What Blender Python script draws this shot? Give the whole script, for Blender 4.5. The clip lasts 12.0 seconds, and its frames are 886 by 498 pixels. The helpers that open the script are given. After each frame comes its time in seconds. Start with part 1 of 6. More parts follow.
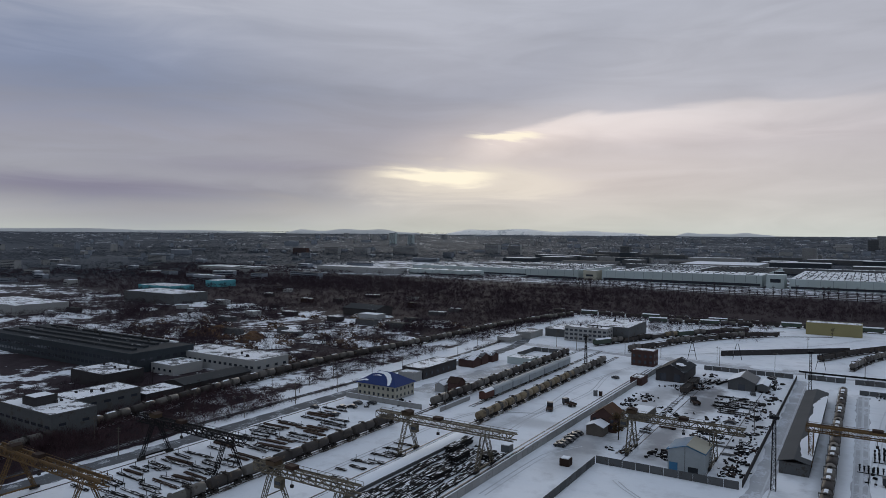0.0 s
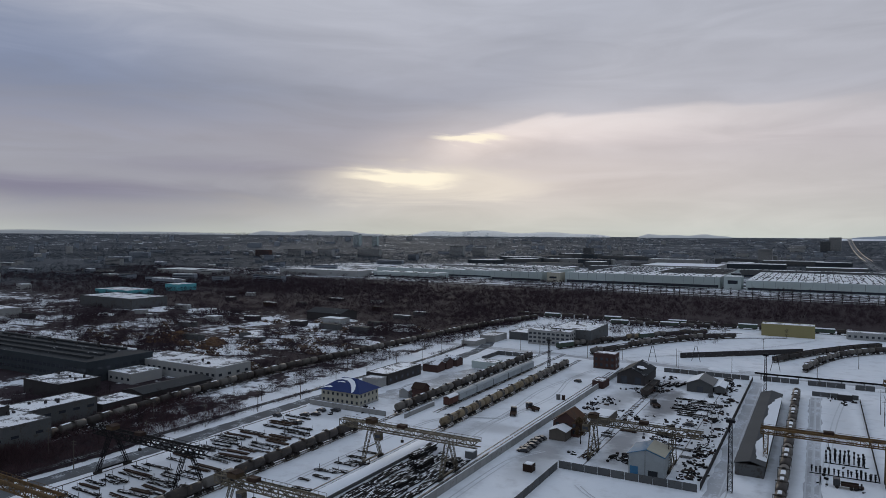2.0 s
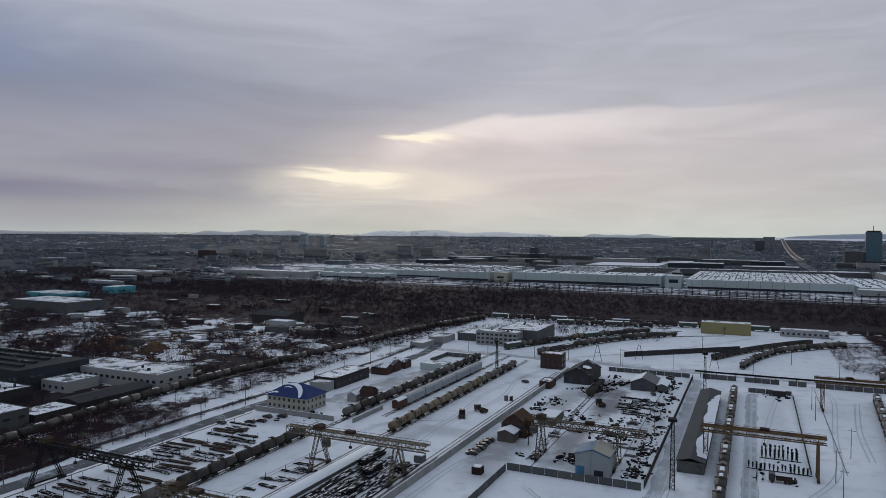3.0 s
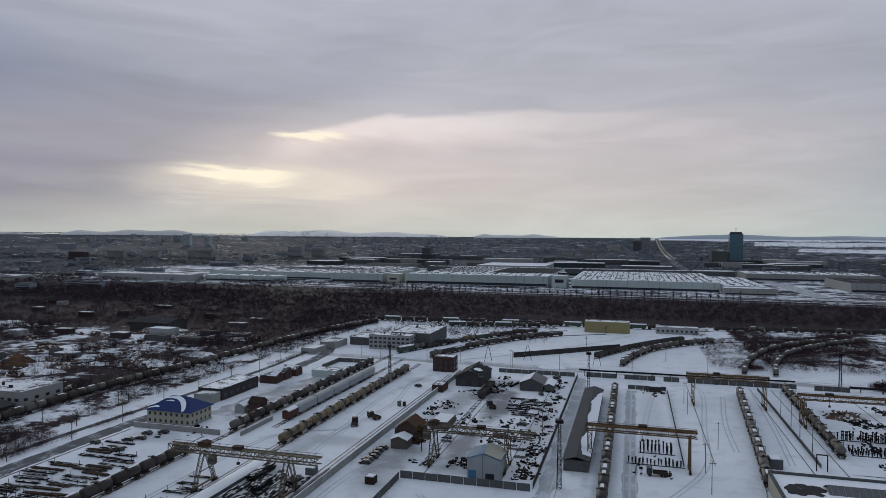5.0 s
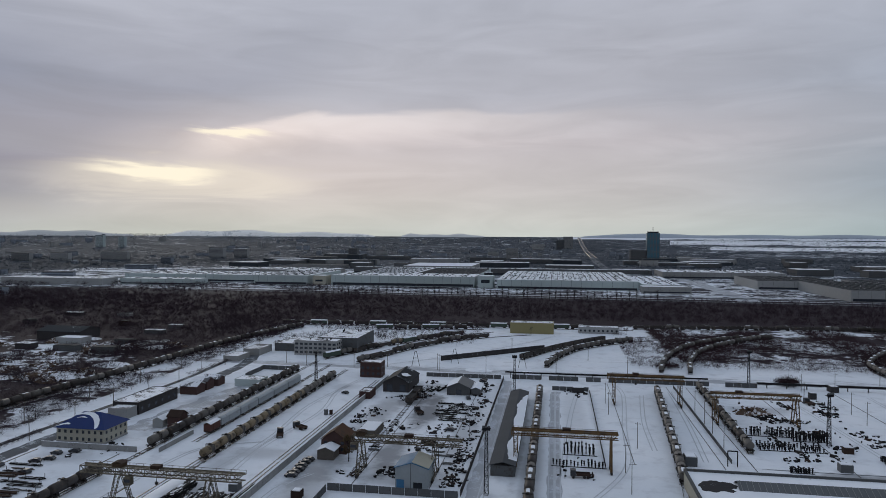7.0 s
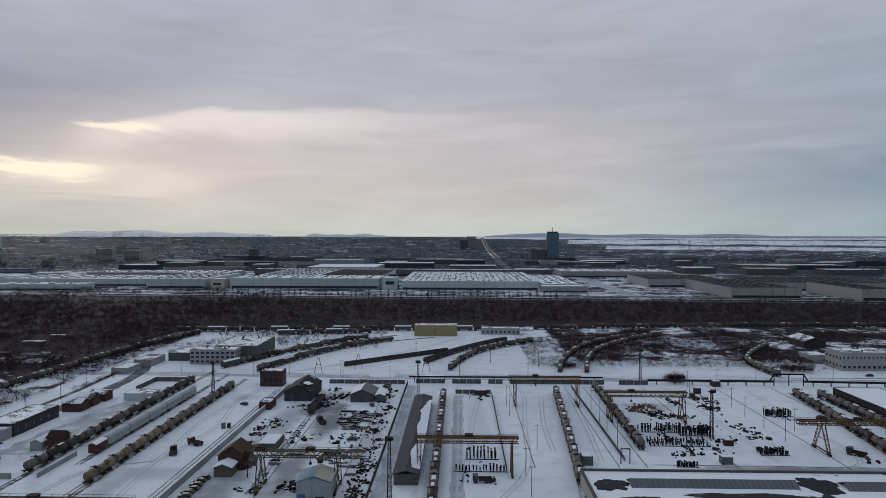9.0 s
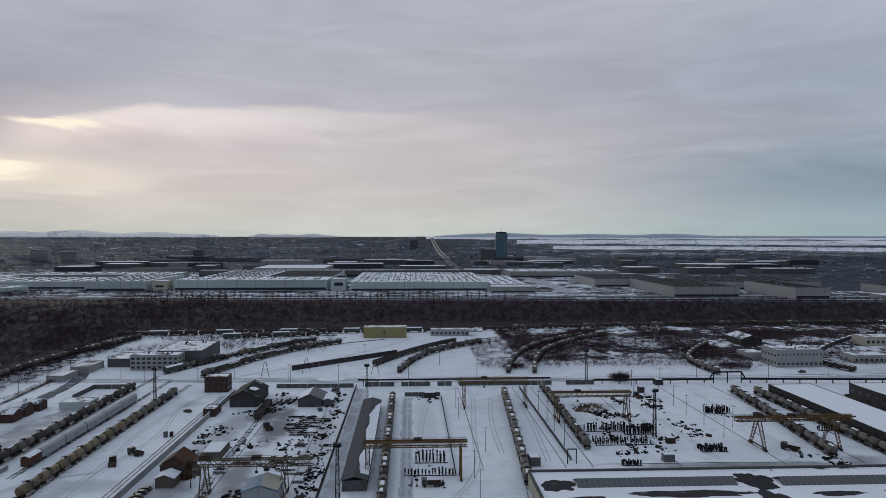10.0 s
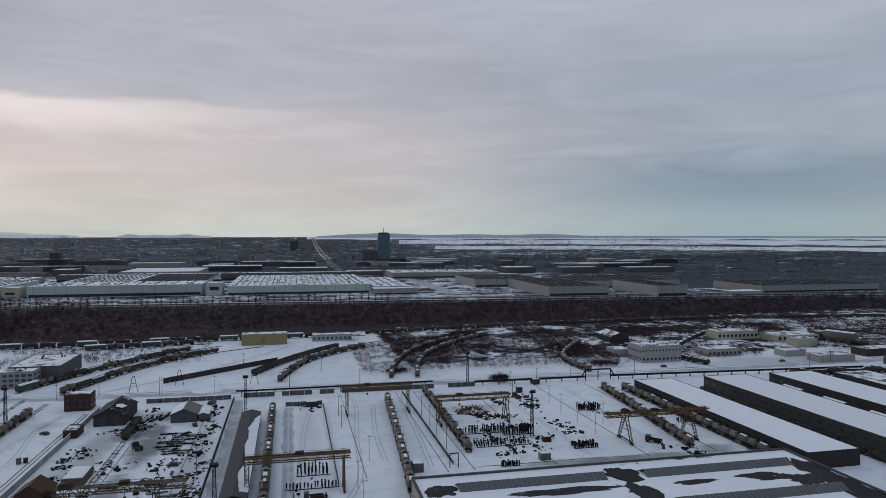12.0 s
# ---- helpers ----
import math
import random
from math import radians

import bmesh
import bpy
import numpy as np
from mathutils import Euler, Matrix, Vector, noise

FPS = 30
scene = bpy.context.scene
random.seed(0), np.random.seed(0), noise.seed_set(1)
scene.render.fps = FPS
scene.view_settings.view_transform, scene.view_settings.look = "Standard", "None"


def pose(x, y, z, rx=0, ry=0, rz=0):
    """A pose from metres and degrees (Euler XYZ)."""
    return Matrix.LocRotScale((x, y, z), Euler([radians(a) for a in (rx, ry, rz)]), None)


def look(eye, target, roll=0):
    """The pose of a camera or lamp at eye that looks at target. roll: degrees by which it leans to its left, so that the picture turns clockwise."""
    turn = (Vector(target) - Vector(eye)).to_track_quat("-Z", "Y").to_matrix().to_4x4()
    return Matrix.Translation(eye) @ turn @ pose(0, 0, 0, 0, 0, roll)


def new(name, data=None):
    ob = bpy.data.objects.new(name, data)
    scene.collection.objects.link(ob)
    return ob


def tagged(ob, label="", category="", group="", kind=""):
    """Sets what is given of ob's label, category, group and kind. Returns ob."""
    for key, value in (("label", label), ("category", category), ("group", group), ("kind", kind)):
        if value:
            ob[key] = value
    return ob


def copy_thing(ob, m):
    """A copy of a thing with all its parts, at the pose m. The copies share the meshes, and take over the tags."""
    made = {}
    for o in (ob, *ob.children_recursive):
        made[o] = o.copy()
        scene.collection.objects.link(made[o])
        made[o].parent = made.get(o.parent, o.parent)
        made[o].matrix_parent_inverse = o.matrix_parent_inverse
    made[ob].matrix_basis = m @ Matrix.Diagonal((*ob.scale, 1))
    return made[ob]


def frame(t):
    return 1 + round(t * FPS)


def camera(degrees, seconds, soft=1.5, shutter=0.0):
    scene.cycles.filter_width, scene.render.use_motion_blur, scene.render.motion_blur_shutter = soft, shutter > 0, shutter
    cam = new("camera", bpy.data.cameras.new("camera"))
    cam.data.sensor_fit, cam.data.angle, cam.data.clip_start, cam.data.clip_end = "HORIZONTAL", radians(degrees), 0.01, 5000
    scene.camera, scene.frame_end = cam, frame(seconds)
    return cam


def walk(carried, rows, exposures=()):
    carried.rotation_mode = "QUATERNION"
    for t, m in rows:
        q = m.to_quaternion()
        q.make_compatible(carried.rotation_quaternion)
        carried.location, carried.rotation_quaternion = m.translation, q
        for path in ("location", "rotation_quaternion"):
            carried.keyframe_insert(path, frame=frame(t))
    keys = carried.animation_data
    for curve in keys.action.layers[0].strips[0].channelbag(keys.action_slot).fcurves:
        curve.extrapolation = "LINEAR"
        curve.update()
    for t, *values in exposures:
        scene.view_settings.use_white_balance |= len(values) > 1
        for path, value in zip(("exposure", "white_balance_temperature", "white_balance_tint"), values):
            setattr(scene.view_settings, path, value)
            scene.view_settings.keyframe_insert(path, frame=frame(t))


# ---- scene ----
cam = camera(66.17, 12.0, soft=0.8)
# seconds, x, y, z in metres, yaw, pitch, roll in degrees: a slow pan to the right while the drone climbs
ROWS = [
    (0, 0.00, 0.00, 70.00, 32.000, -1.202, -0.428),
    (0.5, -0.05, 0.09, 70.44, 31.414, -1.209, -0.490),
    (1, -0.02, 0.20, 71.03, 30.786, -1.207, -0.515),
    (1.5, 0.10, 0.10, 71.59, 30.148, -1.145, -0.488),
    (2, 0.40, -0.10, 72.01, 29.035, -1.081, -0.398),
    (2.5, 0.30, 0.05, 72.64, 27.030, -1.076, -0.367),
    (3, 0.00, 0.39, 73.35, 24.659, -1.095, -0.358),
    (5, -0.35, 0.90, 75.83, 15.614, -1.045, -0.410),
    (5.5, -0.50, 1.05, 76.59, 13.372, -1.058, -0.398),
    (6, -0.55, 1.04, 77.32, 12.426, -1.046, -0.328),
    (6.5, -0.45, 1.05, 78.20, 11.352, -1.062, -0.273),
    (7, -0.40, 1.17, 78.97, 9.466, -1.092, -0.251),
    (9, 0.41, 2.16, 81.95, 1.462, -1.116, -0.103),
    (9.5, 0.66, 2.29, 82.56, -0.647, -1.098, -0.079),
    (10, 0.81, 2.40, 83.37, -2.778, -1.125, -0.067),
    (10.5, 0.95, 2.40, 84.21, -4.973, -1.120, -0.044),
    (11, 1.00, 2.30, 84.93, -7.597, -1.134, -0.009),
    (11.5, 0.90, 2.15, 85.78, -10.726, -1.138, 0.019),
    (12, 0.70, 2.05, 86.60, -12.671, -1.139, 0.013),
]
walk(cam, [(t, pose(x, y, z, 90 + pitch, roll, yaw)) for t, x, y, z, yaw, pitch, roll in ROWS])

# ---- world: an overcast winter evening, the sun low behind broken cloud ----
SUN_AZ, SUN_EL = -32.0, 12.0
world = bpy.data.worlds.new("overcast")
scene.world = world
world.use_nodes = True


class Nodes:
    """A short way to write shader arithmetic."""

    def __init__(self, tree):
        self.tree = tree
        tree.nodes.clear()

    def add(self, kind, **settings):
        node = self.tree.nodes.new(kind)
        for key, value in settings.items():
            setattr(node, key, value)
        return node

    def put(self, socket, value):
        if isinstance(value, bpy.types.NodeSocket):
            self.tree.links.new(value, socket)
        elif value is not None:
            socket.default_value = value

    def m(self, op, a, b=None, c=None):
        node = self.add("ShaderNodeMath", operation=op)
        for i, v in enumerate((a, b, c)):
            self.put(node.inputs[i], v)
        return node.outputs[0]

    def step(self, value, lo, hi, smooth=True):
        node = self.add("ShaderNodeMapRange", interpolation_type="SMOOTHSTEP" if smooth else "LINEAR")
        for i, v in enumerate((value, lo, hi)):
            self.put(node.inputs[i], v)
        return node.outputs[0]

    def mix(self, factor, a, b, blend="MIX"):
        node = self.add("ShaderNodeMix", data_type="RGBA", blend_type=blend)
        self.put(node.inputs[0], factor)
        self.put(node.inputs[6], a if isinstance(a, bpy.types.NodeSocket) else (*a, 1))
        self.put(node.inputs[7], b if isinstance(b, bpy.types.NodeSocket) else (*b, 1))
        return node.outputs[2]

    def noise(self, vector, scale, detail=4.0, rough=0.55, distort=0.0):
        node = self.add("ShaderNodeTexNoise")
        self.put(node.inputs["Vector"], vector)
        node.inputs["Scale"].default_value = scale
        node.inputs["Detail"].default_value = detail
        node.inputs["Roughness"].default_value = rough
        node.inputs["Distortion"].default_value = distort
        return node.outputs["Fac"]

    def xyz(self, x, y, z):
        node = self.add("ShaderNodeCombineXYZ")
        for i, v in enumerate((x, y, z)):
            self.put(node.inputs[i], v)
        return node.outputs[0]

    def ramp(self, value, stops):
        node = self.add("ShaderNodeValToRGB")
        self.put(node.inputs[0], value)
        els = node.color_ramp.elements
        while len(els) < len(stops):
            els.new(0.5)
        for el, (at, col) in zip(els, stops):
            el.position, el.color = at, (*col, 1)
        return node.outputs[0]


def sky():
    n = Nodes(world.node_tree)
    way = n.add("ShaderNodeTexCoord").outputs["Generated"]
    sep = n.add("ShaderNodeSeparateXYZ")
    n.put(sep.inputs[0], way)
    x, y, z = sep.outputs
    el = n.m("MULTIPLY", n.m("ARCSINE", z), 57.2958)
    az = n.m("MULTIPLY", n.m("ARCTAN2", x, y), 57.2958)
    # cloud sheets, drawn out along the horizon
    wide = n.noise(n.xyz(n.m("MULTIPLY", az, 0.020), n.m("MULTIPLY", el, 0.085), 3.7), 1.0, 7.0, 0.55, 0.5)
    fine = n.noise(n.xyz(n.m("MULTIPLY", az, 0.075), n.m("MULTIPLY", el, 0.42), 8.1), 1.0, 5.0, 0.52, 1.2)
    warp = n.m("MULTIPLY", n.m("SUBTRACT", wide, 0.5), 7.0)
    elw = n.m("ADD", el, warp)
    base = n.ramp(n.m("DIVIDE", n.m("ADD", el, n.m("MULTIPLY", warp, 0.35)), 60.0), [
        (0.0, (0.52, 0.56, 0.53)), (0.030, (0.55, 0.55, 0.53)), (0.06, (0.53, 0.51, 0.51)), (0.13, (0.52, 0.49, 0.515)),
        (0.19, (0.44, 0.445, 0.50)), (0.34, (0.43, 0.45, 0.52)), (0.5, (0.39, 0.43, 0.50)), (1.0, (0.40, 0.465, 0.57))])
    # thicker, bluer cloud away from the sun's side
    right = n.m("MULTIPLY", n.step(n.m("ADD", az, warp), 2.0, 34.0), n.step(el, 24.0, 4.0))
    base = n.mix(n.m("MULTIPLY", right, 0.95), base, n.mix(1.0, base, (0.64, 0.775, 0.88), "MULTIPLY"))
    # the dark shelf on the other side, its edge rising along the sheet's fringe
    edge = n.m("ADD", n.m("ADD", -33.5, n.m("MULTIPLY", warp, 3.0)), n.m("MULTIPLY", n.m("MAXIMUM", n.m("SUBTRACT", el, 4.5), 0.0), 1.6))
    left = n.m("MULTIPLY", n.step(n.m("SUBTRACT", edge, az), -4.0, 9.0), n.step(n.m("ADD", el, n.m("MULTIPLY", n.m("SUBTRACT", fine, 0.5), 3.0)), 1.2, 3.4))
    left = n.m("MULTIPLY", left, n.step(n.m("ADD", el, warp), 22.0, 6.0))
    base = n.mix(n.m("MULTIPLY", left, 0.95), base, n.mix(1.0, base, (0.63, 0.67, 0.75), "MULTIPLY"))
    shade = n.m("ADD", 0.60, n.m("MULTIPLY", n.m("ADD", n.m("MULTIPLY", fine, 0.45), n.m("MULTIPLY", wide, 0.55)), 0.80))
    base = n.mix(1.0, base, n.xyz(shade, shade, shade), "MULTIPLY")

    # separate darker banks in the sheet
    def bank(a0, e0, wa, we, tint, power, base):
        u = n.m("DIVIDE", n.m("SUBTRACT", n.m("ADD", az, n.m("MULTIPLY", warp, 2.0)), a0), wa)
        v = n.m("DIVIDE", n.m("SUBTRACT", n.m("ADD", el, n.m("MULTIPLY", n.m("SUBTRACT", fine, 0.5), we * 1.6)), e0), we)
        k = n.m("EXPONENT", n.m("MULTIPLY", -1.0, n.m("ADD", n.m("MULTIPLY", u, u), n.m("MULTIPLY", v, v))))
        return n.mix(n.m("MULTIPLY", k, power), base, n.mix(1.0, base, tint, "MULTIPLY"))

    base = bank(-62.0, 13.0, 16.0, 4.2, (0.68, 0.76, 0.90), 1.0, base)
    base = bank(-60.0, 3.4, 12.0, 0.9, (0.72, 0.68, 0.82), 0.9, base)
    base = bank(-47.0, 5.4, 9.0, 0.8, (0.82, 0.80, 0.88), 0.8, base)
    base = bank(-56.0, 1.5, 15.0, 1.5, (0.66, 0.66, 0.75), 0.95, base)
    base = bank(38.0, 4.2, 15.0, 2.4, (0.66, 0.76, 0.84), 0.9, base)

    # the glow round the hidden sun, the lit fringe of the sheet, and two breaks in it
    def blob(a0, e0, wa, we, ragged):
        u = n.m("DIVIDE", n.m("SUBTRACT", az, a0), wa)
        v = n.m("DIVIDE", n.m("SUBTRACT", n.m("ADD", el, n.m("MULTIPLY", n.m("SUBTRACT", fine, 0.5), ragged)), e0), we)
        return n.m("EXPONENT", n.m("MULTIPLY", -1.0, n.m("ADD", n.m("MULTIPLY", u, u), n.m("MULTIPLY", v, v))))

    base = n.mix(blob(-21.0, 4.8, 16.0, 4.2, 3.0), base, n.mix(1.0, base, (0.12, 0.082, 0.06), "ADD"))
    fringe = n.m("ADD", 10.0, n.m("MULTIPLY", n.m("MINIMUM", n.m("ADD", az, 20.0), 0.0), 0.22))
    v = n.m("SUBTRACT", n.m("ADD", el, n.m("MULTIPLY", n.m("SUBTRACT", fine, 0.5), 1.6)), fringe)
    lit = n.m("MULTIPLY", n.step(v, 0.5, -0.1), n.step(v, -3.2, -0.3))
    lit = n.m("MULTIPLY", lit, n.m("MULTIPLY", n.step(az, -32.0, -26.0), n.step(az, 12.0, -22.0)))
    base = n.mix(lit, base, n.mix(1.0, base, (0.25, 0.20, 0.155), "ADD"))
    for a0, e0, wa, we, power in ((-32.4, 4.7, 4.8, 0.62, 0.95), (-26.8, 8.2, 3.0, 0.55, 0.9), (-30.0, 4.4, 10.0, 1.5, 0.32)):
        base = n.mix(n.m("MULTIPLY", n.step(blob(a0, e0, wa, we, 3.4), 0.16, 0.72), power), base, (1.0, 0.91, 0.73))
    air = n.add("ShaderNodeTexSky", sky_type="NISHITA", sun_disc=False, sun_elevation=radians(SUN_EL), sun_rotation=radians(SUN_AZ))
    total = n.mix(1.0, base, n.mix(1.0, air.outputs[0], (0.0006, 0.0006, 0.0006), "MULTIPLY"), "ADD")
    back = n.add("ShaderNodeBackground")
    n.put(back.inputs[0], total)
    back.inputs[1].default_value = 1.0
    out = n.add("ShaderNodeOutputWorld")
    n.put(out.inputs[0], back.outputs[0])


sky()
lamp = bpy.data.lights.new("sun", "SUN")
lamp.energy, lamp.angle, lamp.color = 0.5, radians(20), (1.0, 0.93, 0.82)
sun = new("sun", lamp)
sun.matrix_world = look((0, 0, 300), (300 * -math.sin(radians(SUN_AZ)), -300 * math.cos(radians(SUN_AZ)), 300 - 300 * math.tan(radians(SUN_EL))))
scene.view_settings.exposure = 0.0


# ---- materials ----
def material(name, color, rough=0.8, metal=0.0, vary=0.25, scale=0.6, other=None, cover=0.0, grain=6.0, snow=0.0, bump=0.0, island=0.0):
    """Procedural paint: colour with two scales of wear; other: a second colour that covers a share of it; snow: lying snow on faces that look up."""
    mat = bpy.data.materials.new(name)
    mat.use_nodes = True
    n = Nodes(mat.node_tree)
    at = n.add("ShaderNodeTexCoord").outputs["Object"]
    info = n.add("ShaderNodeObjectInfo").outputs["Random"]
    where = n.add("ShaderNodeVectorMath", operation="ADD")
    n.put(where.inputs[0], at)
    n.put(where.inputs[1], n.xyz(n.m("MULTIPLY", info, 91.0), n.m("MULTIPLY", info, 37.0), 0.0))
    at = where.outputs[0]
    big, small = n.noise(at, scale, 4.0), n.noise(at, grain, 5.0, 0.65)
    tone = n.m("ADD", n.m("MULTIPLY", big, vary * 1.3), n.m("MULTIPLY", small, vary * 0.7))
    tone = n.m("ADD", n.m("ADD", tone, 1.0 - vary), n.m("MULTIPLY", n.m("SUBTRACT", info, 0.5), vary * 0.8))
    if island:
        geo = n.add("ShaderNodeNewGeometry").outputs["Random Per Island"]
        tone = n.m("MULTIPLY", tone, n.m("ADD", 1.0 - island * 0.5, n.m("MULTIPLY", geo, island)))
    col = n.mix(1.0, color, n.xyz(tone, tone, tone), "MULTIPLY")
    if other:
        col = n.mix(n.step(n.m("ADD", n.m("MULTIPLY", big, 0.6), n.m("MULTIPLY", small, 0.4)), 0.62 - cover * 0.24, 0.68 - cover * 0.24), col, other)
    if snow:
        up = n.add("ShaderNodeSeparateXYZ")
        n.put(up.inputs[0], n.add("ShaderNodeNewGeometry").outputs["Normal"])
        lies = n.m("MULTIPLY", n.step(up.outputs[2], 0.55, 0.85), n.step(n.m("ADD", n.m("MULTIPLY", big, 0.7), n.m("MULTIPLY", small, 0.3)), 0.72 - snow * 0.45, 0.78 - snow * 0.45))
        col = n.mix(lies, col, (0.76, 0.79, 0.84))
    shader = n.add("ShaderNodeBsdfPrincipled")
    n.put(shader.inputs["Base Color"], col)
    n.put(shader.inputs["Roughness"], n.m("ADD", rough - 0.08, n.m("MULTIPLY", small, 0.16)))
    shader.inputs["Metallic"].default_value = metal
    shader.inputs["Specular IOR Level"].default_value = 0.5 if rough < 0.5 else 0.12
    if bump:
        b = n.add("ShaderNodeBump")
        b.inputs["Strength"].default_value = bump
        b.inputs["Distance"].default_value = 0.1
        n.put(b.inputs["Height"], small)
        n.put(shader.inputs["Normal"], b.outputs[0])
    n.put(n.add("ShaderNodeOutputMaterial").inputs[0], shader.outputs[0])
    return mat


SNOW = material("snow", (0.735, 0.77, 0.825), 0.75, vary=0.10, scale=0.15, grain=1.5, bump=0.3)
SNOW_ROOF = material("snow_on_roof", (0.74, 0.77, 0.82), 0.75, vary=0.18, scale=0.13, grain=0.9, other=(0.11, 0.112, 0.12), cover=0.52, bump=0.3)
PLANT_ROOF = material("snow_between_roof_hoods", (0.74, 0.77, 0.81), 0.75, vary=0.14, scale=0.05, grain=0.5, other=(0.11, 0.12, 0.125), cover=0.30)
PACKED = material("packed_dirty_snow", (0.37, 0.39, 0.425), 0.7, vary=0.35, scale=0.10, grain=1.2, other=(0.54, 0.58, 0.64), cover=0.45, bump=0.3)
SLATE = material("blue_grey_sooty_cladding", (0.036, 0.044, 0.052), 0.8, vary=0.35, scale=0.2, grain=1.5)
ASPHALT = material("slushy_asphalt", (0.12, 0.13, 0.145), 0.9, vary=0.4, scale=0.15, grain=1.5, other=(0.36, 0.39, 0.43), cover=0.35)
BALLAST = material("ballast", (0.10, 0.09, 0.085), 0.9, vary=0.4, scale=0.3, grain=3.0, other=(0.60, 0.64, 0.70), cover=0.72)
RAIL = material("rail_steel", (0.07, 0.06, 0.055), 0.45, 0.7, vary=0.2)
STEEL = material("dark_steel", (0.013, 0.013, 0.015), 0.8, 0.0, vary=0.4, scale=0.8)
BAR_STEEL = material("stacked_bar_steel", (0.012, 0.012, 0.013), 0.85, 0.0, vary=0.4, scale=0.35, grain=1.5, snow=0.50)
RUST = material("rusty_steel", (0.040, 0.026, 0.021), 0.8, 0.1, vary=0.4, scale=0.7, snow=0.15)
CRANE_Y = material("faded_yellow_paint", (0.12, 0.074, 0.033), 0.6, vary=0.35, scale=0.4, other=(0.06, 0.04, 0.026), cover=0.45)
CRANE_G = material("weathered_grey_yellow_paint", (0.12, 0.105, 0.078), 0.65, vary=0.35, scale=0.4, other=(0.055, 0.05, 0.043), cover=0.45)
TANK_BEIGE = material("beige_tank_paint", (0.175, 0.14, 0.092), 0.55, vary=0.35, scale=0.5, other=(0.06, 0.046, 0.036), cover=0.42)
TANK_DARK = material("sooty_tank_paint", (0.045, 0.040, 0.038), 0.5, vary=0.4, scale=0.5, other=(0.10, 0.075, 0.055), cover=0.25)
TANK_GREY = material("grey_tank_paint", (0.115, 0.108, 0.10), 0.5, vary=0.35, scale=0.5, other=(0.07, 0.06, 0.05), cover=0.3)
OIL = material("oil_stain", (0.035, 0.03, 0.026), 0.4, vary=0.3)
UNDER = material("wagon_underframe", (0.03, 0.028, 0.027), 0.8, vary=0.3)
VAN = material("blue_grey_wagon_paint", (0.27, 0.30, 0.32), 0.6, vary=0.2, scale=0.5, other=(0.17, 0.16, 0.15), cover=0.2)
VAN_RED = material("oxide_red_wagon_paint", (0.075, 0.036, 0.030), 0.7, vary=0.3)
VAN_GREEN = material("dark_green_wagon_paint", (0.055, 0.075, 0.06), 0.7, vary=0.3)
CONCRETE = material("grey_concrete", (0.25, 0.255, 0.255), 0.85, vary=0.25, scale=0.3, grain=2.5, other=(0.17, 0.165, 0.16), cover=0.25)
CONCRETE_D = material("sooty_concrete", (0.088, 0.093, 0.098), 0.85, vary=0.35, scale=0.3, grain=2.5, other=(0.07, 0.066, 0.062), cover=0.35)
PLASTER = material("cream_plaster", (0.35, 0.34, 0.285), 0.85, vary=0.15, scale=0.3, grain=2.0)
PLASTER_W = material("whitewashed_plaster", (0.28, 0.29, 0.295), 0.85, vary=0.15, scale=0.25, grain=2.0, other=(0.32, 0.31, 0.29), cover=0.2)
PLASTER_Y = material("pale_yellow_cladding", (0.25, 0.225, 0.115), 0.7, vary=0.15, scale=0.1, grain=1.0)
BRICK = material("dark_red_brick", (0.066, 0.040, 0.037), 0.85, vary=0.35, scale=0.5, grain=4.0)
BRICK_D = material("sooty_brick", (0.042, 0.040, 0.042), 0.85, vary=0.35, scale=0.4, grain=4.0)
BLUE_ROOF = material("blue_metal_roof", (0.014, 0.030, 0.115), 0.5, vary=0.2, scale=0.25, grain=1.5)
BLUE_LIGHT = material("pale_blue_sheet", (0.29, 0.325, 0.345), 0.6, vary=0.25, scale=0.3, grain=2.0)
SKYBLUE = material("bright_blue_roof_sheet", (0.05, 0.15, 0.27), 0.5, vary=0.25, scale=0.4, grain=2.0)
SHEET = material("grey_corrugated_sheet", (0.105, 0.112, 0.118), 0.5, 0.2, vary=0.25, scale=0.2, grain=2.0)
SHEET_D = material("dark_roofing_felt", (0.026, 0.030, 0.035), 0.8, vary=0.35, scale=0.06, grain=0.6, other=(0.45, 0.47, 0.50), cover=0.10)
SHEET_G = material("pale_green_cladding", (0.37, 0.43, 0.435), 0.6, vary=0.15, scale=0.1, grain=0.8)
TEAL = material("turquoise_cladding", (0.10, 0.36, 0.42), 0.6, vary=0.2)
GLASS = material("dark_window_glass", (0.03, 0.035, 0.045), 0.12, vary=0.2)
TOWER_GLASS = material("teal_curtain_glass", (0.05, 0.135, 0.19), 0.25, vary=0.3, scale=0.05)
WOODGREY = material("weathered_pole_wood", (0.10, 0.09, 0.08), 0.85, vary=0.3)
BARK = material("dark_bark", (0.030, 0.025, 0.025), 0.9, vary=0.4, scale=0.02, grain=0.4, island=0.4)
TWIGS = material("bare_twigs", (0.036, 0.0245, 0.032), 0.9, vary=0.35, scale=0.02, grain=0.15, island=0.35)
# distance haze put into the twig colour: paler and bluer than TWIGS
TWIGS_HAZED = material("hazed_bare_wood", (0.038, 0.048, 0.062), 0.9, vary=0.45, scale=0.01, grain=0.15, island=0.6)
CARPAINT = material("dark_car_paint", (0.025, 0.027, 0.032), 0.4, 0.1, vary=0.5, snow=0.15)
TRASH = material("scrap_metal_heap", (0.085, 0.06, 0.045), 0.85, vary=0.5, scale=0.3, grain=2.0, other=(0.16, 0.09, 0.05), cover=0.4, snow=0.5, bump=0.6, island=0.8)
